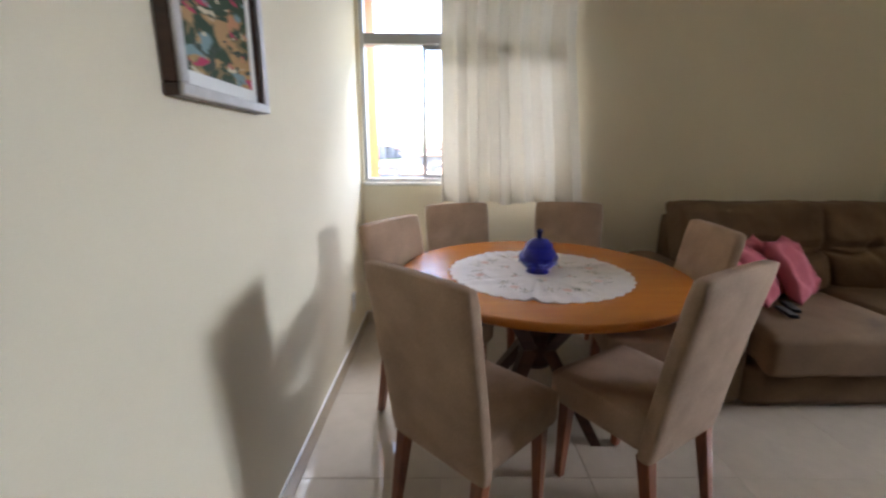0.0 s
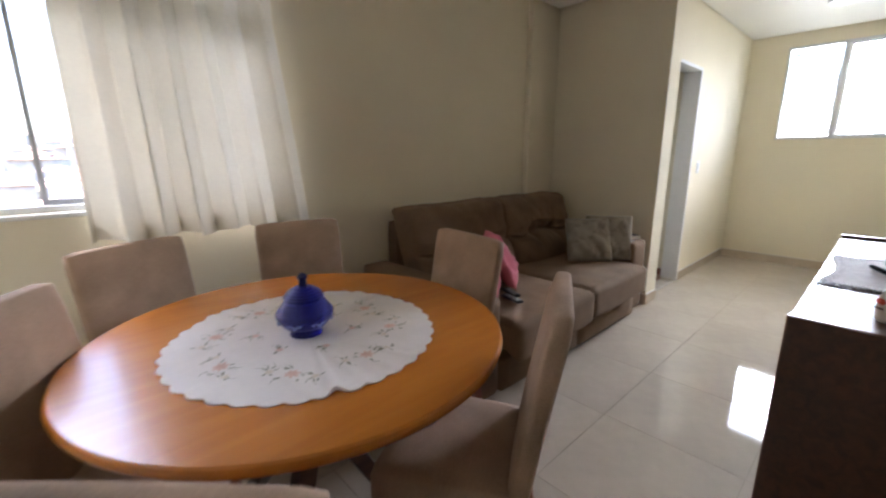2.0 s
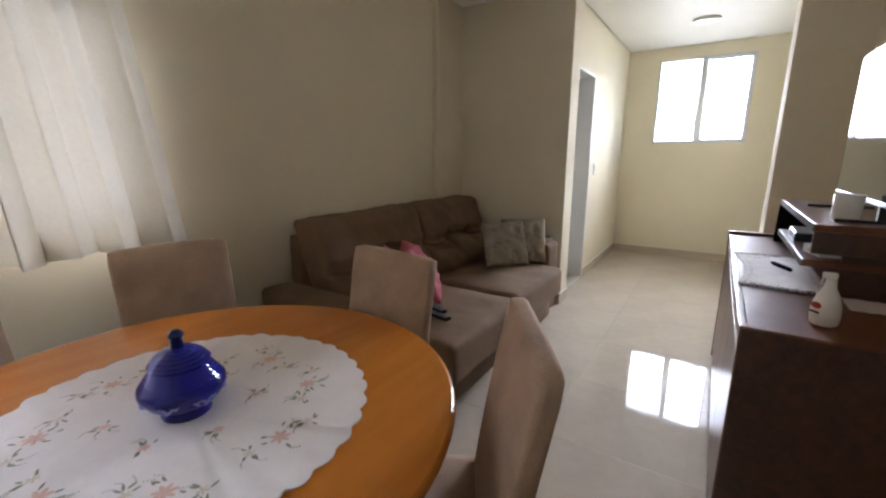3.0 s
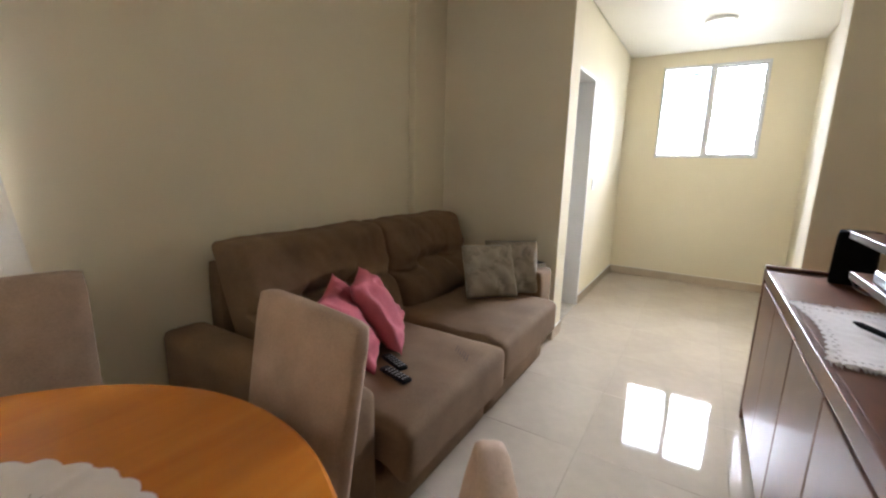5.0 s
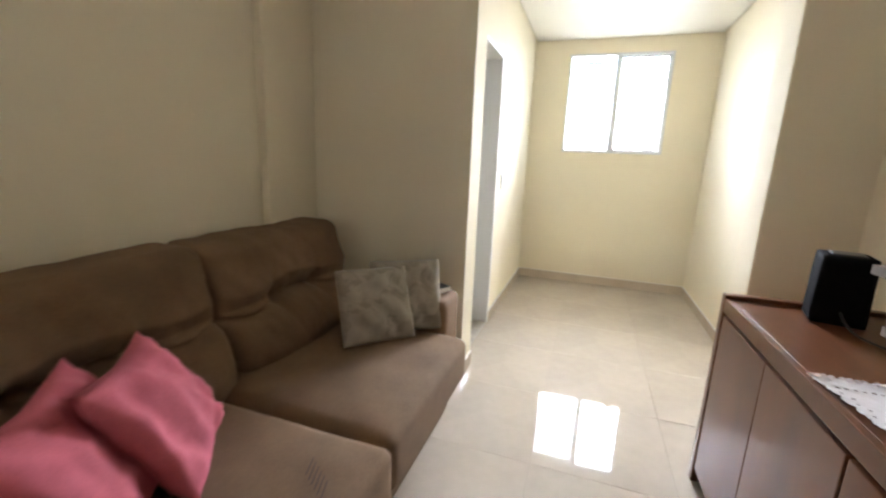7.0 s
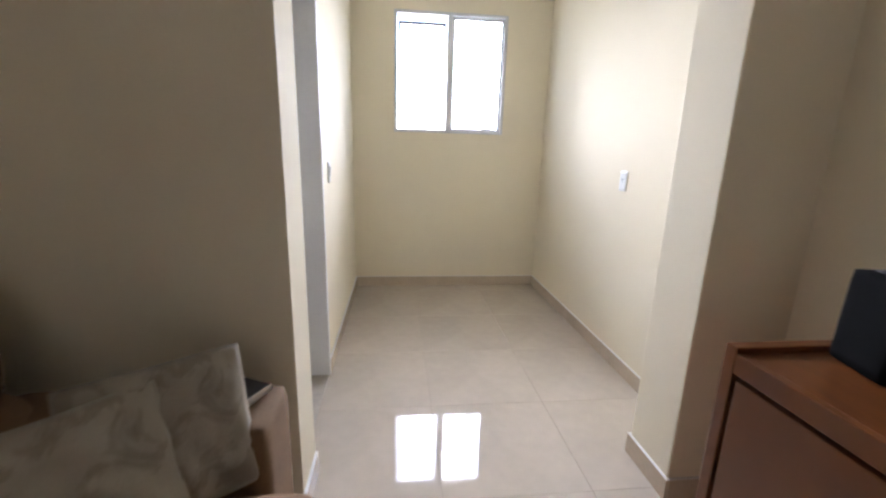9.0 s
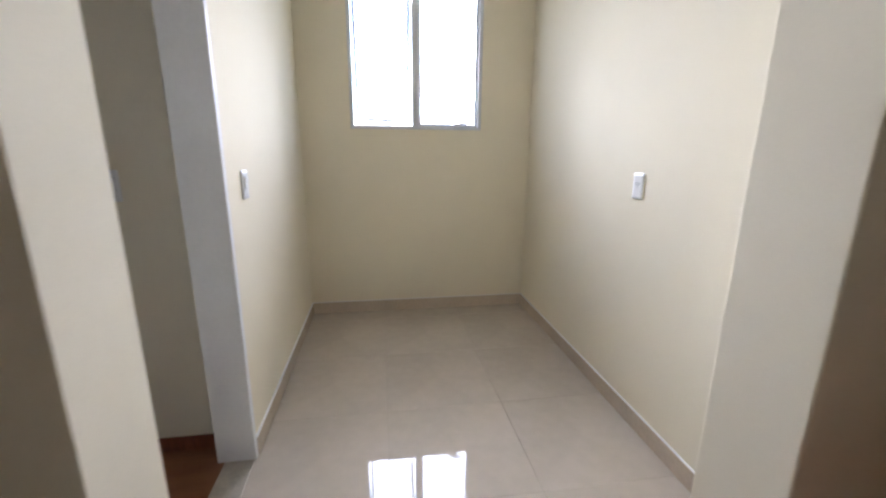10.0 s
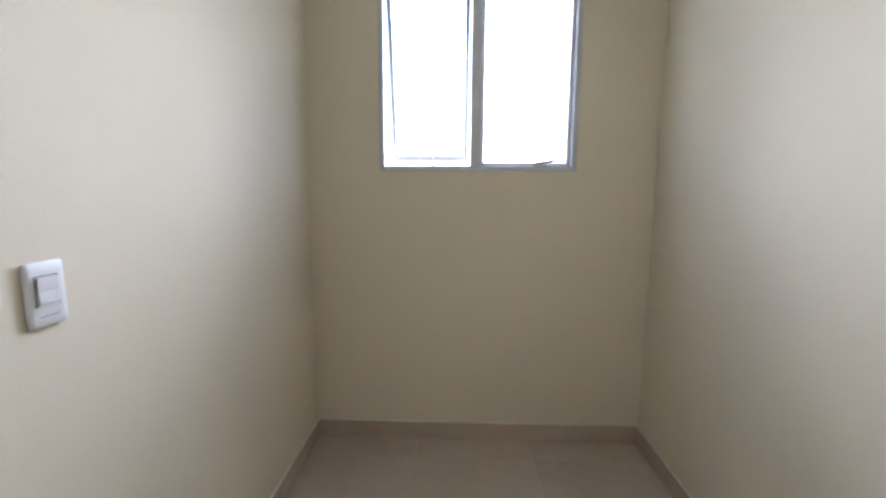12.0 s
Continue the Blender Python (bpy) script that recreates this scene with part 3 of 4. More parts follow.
part("body", lathe([(r * 0.95, z * 1.03) for r, z in shape], 48), M_BLUE, jar, smooth=True)
shape = [(0.0570, 0.1203), (0.0625, 0.1212), (0.0635, 0.1240), (0.0615, 0.1265), (0.0590, 0.1270)]
for r, z in ((0.0585, 0.1285), (0.0525, 0.1355), (0.0435, 0.1420), (0.0310, 0.1475)):   # stepped dome
    shape += [(r - 0.0010, z - 0.0006), (r + 0.0006, z + 0.0020), (r - 0.0016, z + 0.0044), (r - 0.0046, z + 0.0058)]
shape += [(0.012, 0.1560)]
lid = part("lid", lathe([(r * 0.98, z * 1.03) for r, z in shape], 48), M_BLUE, jar, smooth=True)
part("knob", lathe([(0.0115, 0.1600), (0.0130, 0.165), (0.0135, 0.183), (0.0165, 0.186), (0.0165, 0.191), (0.0140, 0.196), (0.0085, 0.201), (0.003, 0.2025)], 24), material("dark_blue_glass_knob", (0.01, 0.01, 0.06), 0.1), lid, "dark knob", smooth=True)
bm = bmesh.new()
for k in range(7):
    a = k * 2 * math.pi / 7 + 0.3
    for j in range(6):
        t = (j - 2.5) * 0.10
        z = 0.055 + 0.005 * math.sin(j * 1.7)
        bmesh.ops.create_uvsphere(bm, u_segments=8, v_segments=5, radius=0.010, matrix=Matrix.Translation((0.0838 * math.cos(a + t), 0.0838 * math.sin(a + t), z)) @ Matrix.Rotation(a + t, 4, "Z") @ Matrix.Rotation(0.7 * (1 if j % 2 else -1), 4, "X") @ Matrix.Diagonal((0.20, 1.0, 0.32, 1)))
tagged(part("etching", bm, M_BLUECUT, jar, "pale etched leaf pattern", smooth=True), kind="stuff")


# ---- sofa ----
SX0, SX1, SX2 = 1.70, 2.555, 3.448
sofa = thing("sofa", pose(0, 0, 0), "brown suede two-seat reclining sofa with tufted back cushions", "sofa")
part("arm", rounded(0.19, 1.10, 0.585, 0.045, 14, 0.010, (1.615, 2.53, 0.012)), M_SOFA, sofa, "low padded armrest", smooth=True)
part("arm", rounded(0.250, 0.78, 0.60, 0.035, 12, 0.006, (3.575, 2.41, 0.012)), M_SOFA, sofa, smooth=True)


def seat_cushion(x0, x1, y0, y1, z0, z1, drop):
    """A seat cushion whose front rolls over and hangs down."""
    bm = rounded(x1 - x0 - 0.006, y1 - y0, z1 - z0, 0.042, 30, 0.018, ((x0 + x1) / 2, (y0 + y1) / 2, z0))
    for v in bm.verts:
        f = max(0, 1 - (v.co.y - y0) / 0.10)
        if v.co.z < (z0 + z1) / 2:
            v.co.z -= drop * f
        v.co.z += 0.008 * noise.noise((v.co.x * 4, v.co.y * 5, v.co.z * 4)) + 0.0035 * noise.noise((v.co.x * 13 + 5 * v.co.y, v.co.y * 9, v.co.z * 11))
    return bm


for x0, x1, y0 in ((SX0 + 0.012, SX1, 1.872), (SX1, SX2, 1.890)):
    part("seat_cushion", seat_cushion(x0, x1, y0, 2.80, 0.275, 0.445, 0.06), M_SOFA, sofa, smooth=True)
    part("base", rounded(x1 - x0 - 0.008, 0.86, 0.21, 0.02, 8, 0.0, ((x0 + x1) / 2, 2.41, 0.012)), M_SOFA, sofa, smooth=True)


# thin bars darker than the suede, painting the shade of the seat's wrinkles
for k in range(6):
    part("wrinkle", tapered(2.27 + 0.012 * k, 1.955 + 0.018 * k, 0.4625, 0.004, 2.33 + 0.012 * k, 1.975 + 0.018 * k, 0.4645, 0.003, 0), M_SOFADARK, sofa)


def back_cushion(x0, x1, seed):
    """A boxy head panel over a swollen lumbar part; the crease between them is pulled in at two tufts with short seams."""
    w, h = x1 - x0 - 0.006, 0.565
    bm = rounded(w, 0.20, h, 0.038, 64, 0.0, (0, 0, 0))
    tufts = (-0.34, 0.34)
    for v in bm.verts:
        u, t = v.co.x / (w / 2), v.co.z / h
        front = v.co.y < 0.02
        if front:
            fade = max(0, min(1, (0.10 - v.co.y) / 0.19))
            line = 0.47 + 0.035 * math.cos(math.pi * u / 0.68) * (abs(u) < 1.02)      # the crease dips between the tufts
            low = max(0, 1 - ((t - 0.23) / 0.27) ** 2) ** 0.7
            head = max(0, min(1, (t - line) / 0.16)) * max(0, min(1, (1.02 - t) / 0.10)) ** 0.5
            swell = 0.130 * low * (1 - 0.60 * abs(u) ** 5) + 0.052 * head * (1 - 0.25 * abs(u) ** 8)
            crease = 0.040 * math.exp(-((t - line) / 0.022) ** 2)
            pull = sum(0.062 * math.exp(-(((u - c) / 0.085) ** 2 + ((t - line) / 0.085) ** 2)) for c in tufts)
            seam = sum(0.026 * math.exp(-((u - c - 0.10 * (t - line) * c) / 0.020) ** 2) * max(0, 1 - abs(t - line) / (0.34 if t < line else 0.24)) for c in tufts)
            pleat = 0.006 * math.sin(40 * (u - tufts[0]) * (1 if u < 0 else -1) + 30 * t) * math.exp(-((t - line) / 0.10) ** 2) * math.exp(-((abs(u) - 0.34) / 0.22) ** 2)
            v.co.y += (-swell + crease + pull + seam + pleat) * fade
            v.co.y += 0.008 * noise.noise((v.co.x * 6 + 9 * v.co.z, v.co.z * 7 - 4 * abs(u), seed)) + 0.004 * noise.noise((v.co.x * 22, v.co.z * 16, seed))
        v.co.x += -0.020 * max(0, 1 - t / 0.45) * u + 0.008 * noise.noise((seed, v.co.z * 6, u))
        v.co.y += 0.010 * noise.noise((v.co.x * 4 + seed, v.co.z * 5, seed))
        v.co.z += 0.012 * noise.noise((v.co.x * 3.3, seed, 1)) * t + 0.006 * noise.noise((v.co.x * 11, seed, 4)) * t
        v.co.y += 0.19 * t
        v.co.x += (x0 + x1) / 2
        v.co.y += 2.745
        v.co.z += 0.40
    return bm


part("back_cushion", back_cushion(1.735, 2.69, 1.3), M_SOFA, sofa, smooth=True)
part("back_cushion", back_cushion(2.69, 3.62, 6.1), M_SOFA, sofa, smooth=True)
part("back_frame", rounded(1.86, 0.12, 0.86, 0.03, 8, 0, (2.675, 3.02, 0.012)), M_SOFA, sofa, smooth=True)


# ---- throw pillows ----
def pillow(w, h, thick, seed, name, label, mat, m, group, pinch=0.12, blunt=0.0):
    """Two swollen faces meeting in a seam, with pointed corners; it stands on its lower edge, facing -y."""
    ob = thing(name, m, label, "cushion", group)
    bm = bmesh.new()
    n = 22
    grid = {}
    for side in (-1, 1):
        for i in range(n + 1):
            for j in range(n + 1):
                u, v = i / n * 2 - 1, j / n * 2 - 1
                if side == 1 and (abs(u) == 1 or abs(v) == 1):
                    grid[side, i, j] = grid[-1, i, j]
                    continue
                t = thick / 2 * ((1 - u ** 2) * (1 - v ** 2)) ** 0.45
                pin = 1 - blunt * (u * v) ** 4 - pinch * (1 - abs(u)) ** 0.8 * abs(v) ** 2 * 1.0
                pin2 = 1 - blunt * (u * v) ** 4 - pinch * (1 - abs(v)) ** 0.8 * abs(u) ** 2 * 1.0
                wr = 0.015 * noise.noise((u * 2.5 + seed, v * 2.5, side * 2))
                wr += 0.005 * noise.noise((u * 7 + 3 * v + seed, v * 5 - 4 * u, side)) + 0.010 * noise.noise((u * 4 - seed, v * 1.6, side * 3)) * abs(v)
                wr += 0.026 * math.sin(11 * (u + 0.6 * v) + seed) * (abs(u * v)) * (1 - max(abs(u), abs(v)))
                grid[side, i, j] = bm.verts.new((u * w / 2 * pin2, side * t + wr * (1 - max(abs(u), abs(v)) ** 6) * 2, h / 2 + v * h / 2 * pin))
    for side in (-1, 1):
        for i in range(n):
            for j in range(n):
                q = [grid[side, i, j], grid[side, i + 1, j], grid[side, i + 1, j + 1], grid[side, i, j + 1]]
                bm.faces.new(q if side == -1 else q[::-1])
    part("cover", bm, mat, ob, smooth=True)
    return ob


PINK = "soft pink cotton throw pillow leaning on the sofa"
pillow(0.38, 0.38, 0.15, 1.0, "throw_pillow", PINK, M_PINK, pose(1.925, 2.275, 0.462, -42, 4, 47), "pink pillows")
pillow(0.42, 0.40, 0.14, 2.4, "throw_pillow", PINK, M_PINK, pose(2.11, 2.335, 0.462, -36, -3, 37), "pink pillows")
pillow(0.42, 0.40, 0.15, 4.1, "throw_pillow", PINK, M_PINK, pose(2.295, 2.345, 0.462, -34, 2, 39), "pink pillows")
GREY = "silvery grey damask throw pillow on the sofa seat"
pillow(0.37, 0.375, 0.11, 5.0, "throw_pillow", GREY, M_DAMASK, pose(3.170, 2.250, 0.462, -27, 0, -44), "grey pillows", 0.03, 0.02)
pillow(0.38, 0.375, 0.11, 6.5, "throw_pillow", GREY, M_DAMASK, pose(3.352, 2.190, 0.460, -18, 0, -54), "grey pillows", 0.03, 0.02)


# ---- remote controls ----
def remote(m, group):
    ob = thing("remote_control", m, "black plastic remote control with pale buttons", "remote control", group)
    part("body", rounded(0.045, 0.16, 0.018, 0.006, 4), M_REMOTE, ob, smooth=True)
    for i in range(3):
        for j in range(6):
            part("button", rounded(0.008, 0.009, 0.003, 0.0013, 2, 0, (-0.013 + 0.013 * i, -0.062 + 0.021 * j, 0.0175)), M_RUBBER, ob)
    return ob


remote(pose(1.975, 2.125, 0.466, 0, 0, -12), "remotes on the sofa")
remote(pose(2.06, 2.20, 0.466, 0, 0, -20), "remotes on the sofa")

# ---- sideboard ----
BX0, BX1, BY0, BY1, BZ = 1.578, 3.395, 0.275, 0.824, 0.853
side = thing("sideboard", pose(0, 0, 0), "glossy mahogany sideboard with four flush doors and dark recessed gaps", "sideboard")
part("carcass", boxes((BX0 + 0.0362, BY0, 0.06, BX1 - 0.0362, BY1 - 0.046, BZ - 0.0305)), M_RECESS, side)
for x0 in (BX0, BX1 - 0.036):
    part("end_panel", box(x0, BY0, 0.0, x0 + 0.036, BY1, BZ + 0.008, 0.003, 2), M_SIDE, side)
# added dark sheet, imitates the shade on the mahogany end by its colour
part("side_skin", box(BX0 - 0.004, BY0, 0.0, BX0 - 0.0002, BY1 - 0.004, BZ + 0.004, 0.001, 1), M_DARKWOOD, side, "near-black sheet imitating shade on the end panel")
part("plinth", boxes((BX0 + 0.0364, BY0 + 0.02, 0, BX1 - 0.0364, BY1 - 0.06, 0.0598)), M_DARKWOOD, side)
part("top", box(BX0 + 0.0362, BY0, BZ - 0.03, BX1 - 0.0362, BY1 - 0.0222, BZ - 0.008, 0.001, 1), M_SIDE, side)
part("front_rail", box(BX0 + 0.0362, BY1 - 0.022, BZ - 0.062, BX1 - 0.0362, BY1 - 0.001, BZ - 0.0075, 0.003, 2), M_SIDE, side)
for x0, x1 in ((1.624, 2.046), (2.054, 2.481), (2.492, 2.919), (2.9215, 3.348)):
    part("door", box(x0, BY1 - 0.0458, 0.075, x1, BY1 - 0.003, BZ - 0.077, 0.003, 2), M_SIDE, side)

# ---- tv riser, television and things on the sideboard ----
riser = thing("tv_riser", pose(0, 0, BZ - 0.008), "two-tier dark wooden television riser with pale edges", "tv stand")
M_EDGE = material("pale_laminate_edge", (0.20, 0.18, 0.155), 0.8, vary=0.04, spec=0.1)
for name, x0, x1, z0, z1 in (("top", 1.984, 2.895, 0.243, 0.268), ("shelf", 2.077, 2.80, 0.105, 0.130)):
    board = part(name, box(x0 + 0.003, 0.30, z0, x1 - 0.003, 0.642, z1, 0.002, 1), M_SIDE, riser)
    part("front_edge", box(x0, 0.6421, z0, x1, 0.646, z1, 0.001, 1), M_EDGE, board, "pale edge strip")
    part("end_edge", box(x1 - 0.0029, 0.302, z0, x1 + 0.001, 0.6419, z1, 0.001, 1), M_EDGE, board, "pale edge strip")
for x0, x1, z0, z1 in ((2.10, 2.66, 0.0, 0.1049), (1.99, 2.66, 0.1301, 0.2429)):
    part("side_panel", boxes((max(x0, 2.08), 0.31, z0, max(x0, 2.08) + 0.02, 0.54, z1)), M_DARKWOOD, riser)
    part("side_panel", boxes((x1, 0.31, z0, x1 + 0.02, 0.54, z1)), M_DARKWOOD, riser)
part("end_apron", box(1.9845, 0.303, 0.170, 2.004, 0.640, 0.2428, 0.002, 1), M_DARKWOOD, riser)
part("back_panel", boxes((2.1201, 0.305, 0, 2.6599, 0.318, 0.1049), (2.1001, 0.305, 0.1301, 2.6599, 0.318, 0.2429)), M_DARKWOOD, riser)

tv = thing("television", pose(2.19, 0.470, BZ + 0.260), "flat black television with a glossy screen", "television")
part("screen", box(-0.468, 0.012, 0.075, 0.468, 0.016, 0.60, 0.001, 1), material("tv_screen", (0.012, 0.012, 0.014), 0.05, vary=0.05, spec=0.8), tv)
part("bezel", box(-0.482, -0.02, 0.06, 0.482, 0.0119, 0.615, 0.004, 1), M_BLACK, tv)
part("trim", box(-0.482, 0.0121, 0.060, 0.482, 0.018, 0.074, 0.002, 1), M_SILVER, tv, "silver lower trim")
for x0 in (-0.10, 0.42):
    part("foot", boxes((x0 - 0.012, -0.10, 0, x0 + 0.012, 0.11, 0.010), (x0 - 0.010, -0.015, 0.010, x0 + 0.010, 0.008, 0.0599)), M_BLACK, tv)

speaker = thing("speaker", pose(3.25, 0.530, BZ - 0.008, 0, 0, -14), "small matt black loudspeaker box on the sideboard", "speaker")
bm = rounded(0.16, 0.15, 0.235, 0.010, 8)
for v in bm.verts:
    k = 1 - 0.05 * v.co.z / 0.235
    v.co.x, v.co.y = v.co.x * k, v.co.y * k
part("body", bm, material("matt_black_plastic", (0.008, 0.008, 0.008), 0.9, vary=0.1, spec=0.03), speaker, smooth=True)
part("top_plate", rounded(0.10, 0.09, 0.006, 0.0028, 4, 0, (0, 0, 0.2335)), M_BLACK, speaker, "glossy top plate", smooth=True)

spray = thing("spray_bottle", pose(1.775, 0.615, BZ - 0.008), "white plastic spray bottle", "spray bottle")
part("bottle", lathe([(0.028, 0), (0.033, 0.005), (0.036, 0.03), (0.034, 0.06), (0.026, 0.09), (0.015, 0.112), (0.012, 0.14)], 24), M_WHITEPL, spray, smooth=True)
part("trigger_head", box(-0.008, -0.012, 0.139, 0.008, 0.022, 0.158, 0.005), M_WHITEPL, spray)
part("trigger", box(-0.004, 0.016, 0.118, 0.004, 0.022, 0.1395, 0.002), M_WHITEPL, spray)

runner = thing("table_runner", pose(0, 0, BZ - 0.0075), "white crocheted runner on the sideboard", "runner")
bm = bmesh.new()
n1, n2 = 96, 30
vs = []
for i in range(n1 + 1):
    row = []
    for j in range(n2 + 1):
        lace = (0.010 * abs(math.sin(i * 0.42)) + 0.006 * noise.noise((i * 0.9, j, 4))) * (1 if j == n2 else -1 if j == 0 else 0)
        end = 0.010 * abs(math.sin(j * 0.8)) * (1 if i == n1 else -1 if i == 0 else 0)
        rim = max(0, 1 - min(j, n2 - j, i / 3, (n1 - i) / 3) / 4)
        z = 0.005 + 0.003 * noise.noise((i * 0.17, j * 0.4, 5)) + rim * (0.004 * noise.noise((i * 0.8, j * 0.9, 8)) + 0.002)
        row.append(bm.verts.new((2.12 + 0.57 * i / n1 + end, 0.545 + (0.262 - 0.034 * math.sin(math.pi * i / n1)) * j / n2 + lace, z)))
    vs.append(row)
for i in range(n1):
    for j in range(n2):
        near = min(j, n2 - 1 - j, i // 3, (n1 - 1 - i) // 3)
        if near in (1, 2) and (i % 4 == 1) and (j + i // 4) % 2:
            continue
        bm.faces.new((vs[i][j], vs[i + 1][j], vs[i + 1][j + 1], vs[i][j + 1]))
part("cloth", bm, M_DOILY, runner, smooth=True)
rng = random.Random(12)
fringe = bmesh.new()
for x0, sx in ((2.118, -1), (2.692, 1)):
    for k in range(70):
        y = 0.545 + 0.262 * k / 69 + rng.uniform(-0.003, 0.003)
        run, z0 = sx * rng.uniform(0.018, 0.034), rng.uniform(0.004, 0.009)
        bend = rng.uniform(-0.006, 0.006)
        q = [fringe.verts.new(c) for c in ((x0 - sx * 0.006, y - 0.0022, z0), (x0 - sx * 0.006, y + 0.0022, z0), (x0 + run * 0.5, y + 0.0022 + bend, z0 + 0.005),
                                           (x0 + run, y + bend, 0.0015), (x0 + run * 0.5, y - 0.0022 + bend, z0 + 0.005))]
        fringe.faces.new(q)
tagged(part("fringe", fringe, M_DOILY, runner, "frayed white lace fringe"), kind="stuff")


M_INK = material("matt_ink_black", (0.012, 0.012, 0.014), 0.8, spec=0.1)
pen = thing("pen", pose(2.44, 0.655, BZ + 0.004, 0, 0, 24), "black pen lying on the runner", "pen")
part("barrel", lathe([(0.007, 0), (0.009, 0.01), (0.009, 0.11), (0.004, 0.135)], 10), M_INK, pen, smooth=True, m=pose(-0.07, 0, 0.009, 0, 90, 0))

mug = thing("mug", pose(2.13, 0.545, BZ + 0.260), "white ceramic mug on the riser", "mug")
part("cup", lathe([(0.034, 0), (0.038, 0.004), (0.040, 0.09), (0.037, 0.09), (0.035, 0.01), (0.0, 0.008)], 28), M_WHITEPL, mug, smooth=True)
bm = bmesh.new()
rings = []
for k in range(13):
    a = -math.pi / 2 + math.pi * k / 12
    c = Vector((0.038 + 0.022 * math.cos(a), 0, 0.046 + 0.028 * math.sin(a)))
    n_ = Vector((math.cos(a), 0, math.sin(a)))
    rings.append([bm.verts.new(c + n_ * 0.005 * math.cos(q) + Vector((0, 0.005 * math.sin(q), 0))) for q in [math.pi / 4 * i for i in range(8)]])
for p, q in zip(rings, rings[1:]):
    for i in range(8):
        bm.faces.new((p[i], p[(i + 1) % 8], q[(i + 1) % 8], q[i]))
part("handle", bm, M_WHITEPL, mug, smooth=True)

box_tv = thing("set_top_box", pose(2.55, 0.555, BZ - 0.008 + 0.130), "silver and black set-top box on the riser shelf", "set-top box")
part("body", box(-0.09, -0.07, 0.0, 0.09, 0.07, 0.035, 0.004, 1), M_BLACK, box_tv)
part("lid", box(-0.088, -0.068, 0.0351, 0.088, 0.068, 0.041, 0.002, 1), M_SILVER, box_tv, "silver top cover")
modem = thing("modem", pose(2.20, 0.56, BZ - 0.008 + 0.13, 0, 0, 15), "small white plastic modem on the riser shelf", "modem")
part("case", box(-0.06, -0.05, 0, 0.06, 0.05, 0.032, 0.006), M_WHITEPL, modem)
for k in range(3):
    part("light", box(-0.03 + 0.02 * k, 0.0501, 0.012, -0.022 + 0.02 * k, 0.0512, 0.018, 0.0004, 1), M_RUBBER, modem)
cable = thing("cable", pose(0, 0, BZ - 0.008), "black cable trailing from the loudspeaker", "cable")
cu = bpy.data.curves.new("cable", "CURVE")
cu.dimensions, cu.bevel_depth, cu.bevel_resolution = "3D", 0.004, 2
sp = cu.splines.new("NURBS")
pts = [(3.17, 0.55, 0.05), (3.10, 0.56, 0.012), (3.0, 0.52, 0.005), (2.92, 0.46, 0.005), (2.86, 0.40, 0.005), (2.80, 0.36, 0.005)]
sp.points.add(len(pts) - 1)
for p, q in zip(sp.points, pts):
    p.co = (*q, 1)
sp.use_endpoint_u, sp.order_u = True, 3
cu.materials.append(M_BLACK)
wire = new("wire", cu)
wire.parent = cable
part("label_mark", lathe([(0.012, 0), (0.012, 0.0008)], 16), material("red_print", (0.5, 0.07, 0.05), 0.5), spray, "red oval print", m=pose(-0.024, 0.0275, 0.062, 90, 0, 41) @ Matrix.Diagonal((1.3, 0.8, 1, 1)))
part("label_bar", boxes((-0.014, -0.0004, -0.003, 0.014, 0.0004, 0.003)), M_BLACK, spray, "dark print bar", m=pose(-0.0255, 0.029, 0.042, 0, 0, 41))

cloth = thing("lace_cloth", pose(2.05, 0.455, BZ - 0.0075), "small rumpled white lace cloth on the sideboard", "cloth")
bm = bmesh.new()
vs = [[bm.verts.new((0.20 * i / 24 - 0.10 + 0.005 * math.sin(j * 1.3) * (i in (0, 24)), 0.13 * j / 14 - 0.065 + 0.006 * abs(math.sin(i * 0.9)) * (j == 14),
                     0.004 + 0.010 * max(0, noise.noise((i * 0.21, j * 0.33, 6))))) for j in range(15)] for i in range(25)]
for i in range(24):
    for j in range(14):
        bm.faces.new((vs[i][j], vs[i + 1][j], vs[i + 1][j + 1], vs[i][j + 1]))
part("cloth", bm, M_DOILY, cloth, smooth=True)

# ---- magazines on the sofa's arm ----
M_RED = material("red_cover", (0.30, 0.05, 0.05), 0.35)
M_PAPER = material("paper", (0.72, 0.68, 0.60), 0.7)
z = 0.6195
for mat_, lab, thick, turn, dx in ((M_PAPER, "pale booklet lying on the sofa arm", 0.006, -24, 0.0), (M_RED, "red magazine lying in a stack on the sofa arm", 0.010, -18, -0.008), (M_BLACK, "dark glossy magazine on top of the stack on the sofa arm", 0.014, -27, -0.016)):
    mag = thing("magazine", pose(3.612 + dx, 2.190, z, 0, 0, turn), lab, "magazine", "magazines on the sofa arm")
    part("cover", box(-0.080, -0.115, 0, 0.080, 0.115, thick, 0.001, 1), mat_, mag)
    part("pages", box(-0.078, -0.1162, 0.0012, 0.078, -0.1151, thick - 0.0012, 0.0003, 1), M_PAPER, mag, "pale page edges")
    z += thick + 0.0006

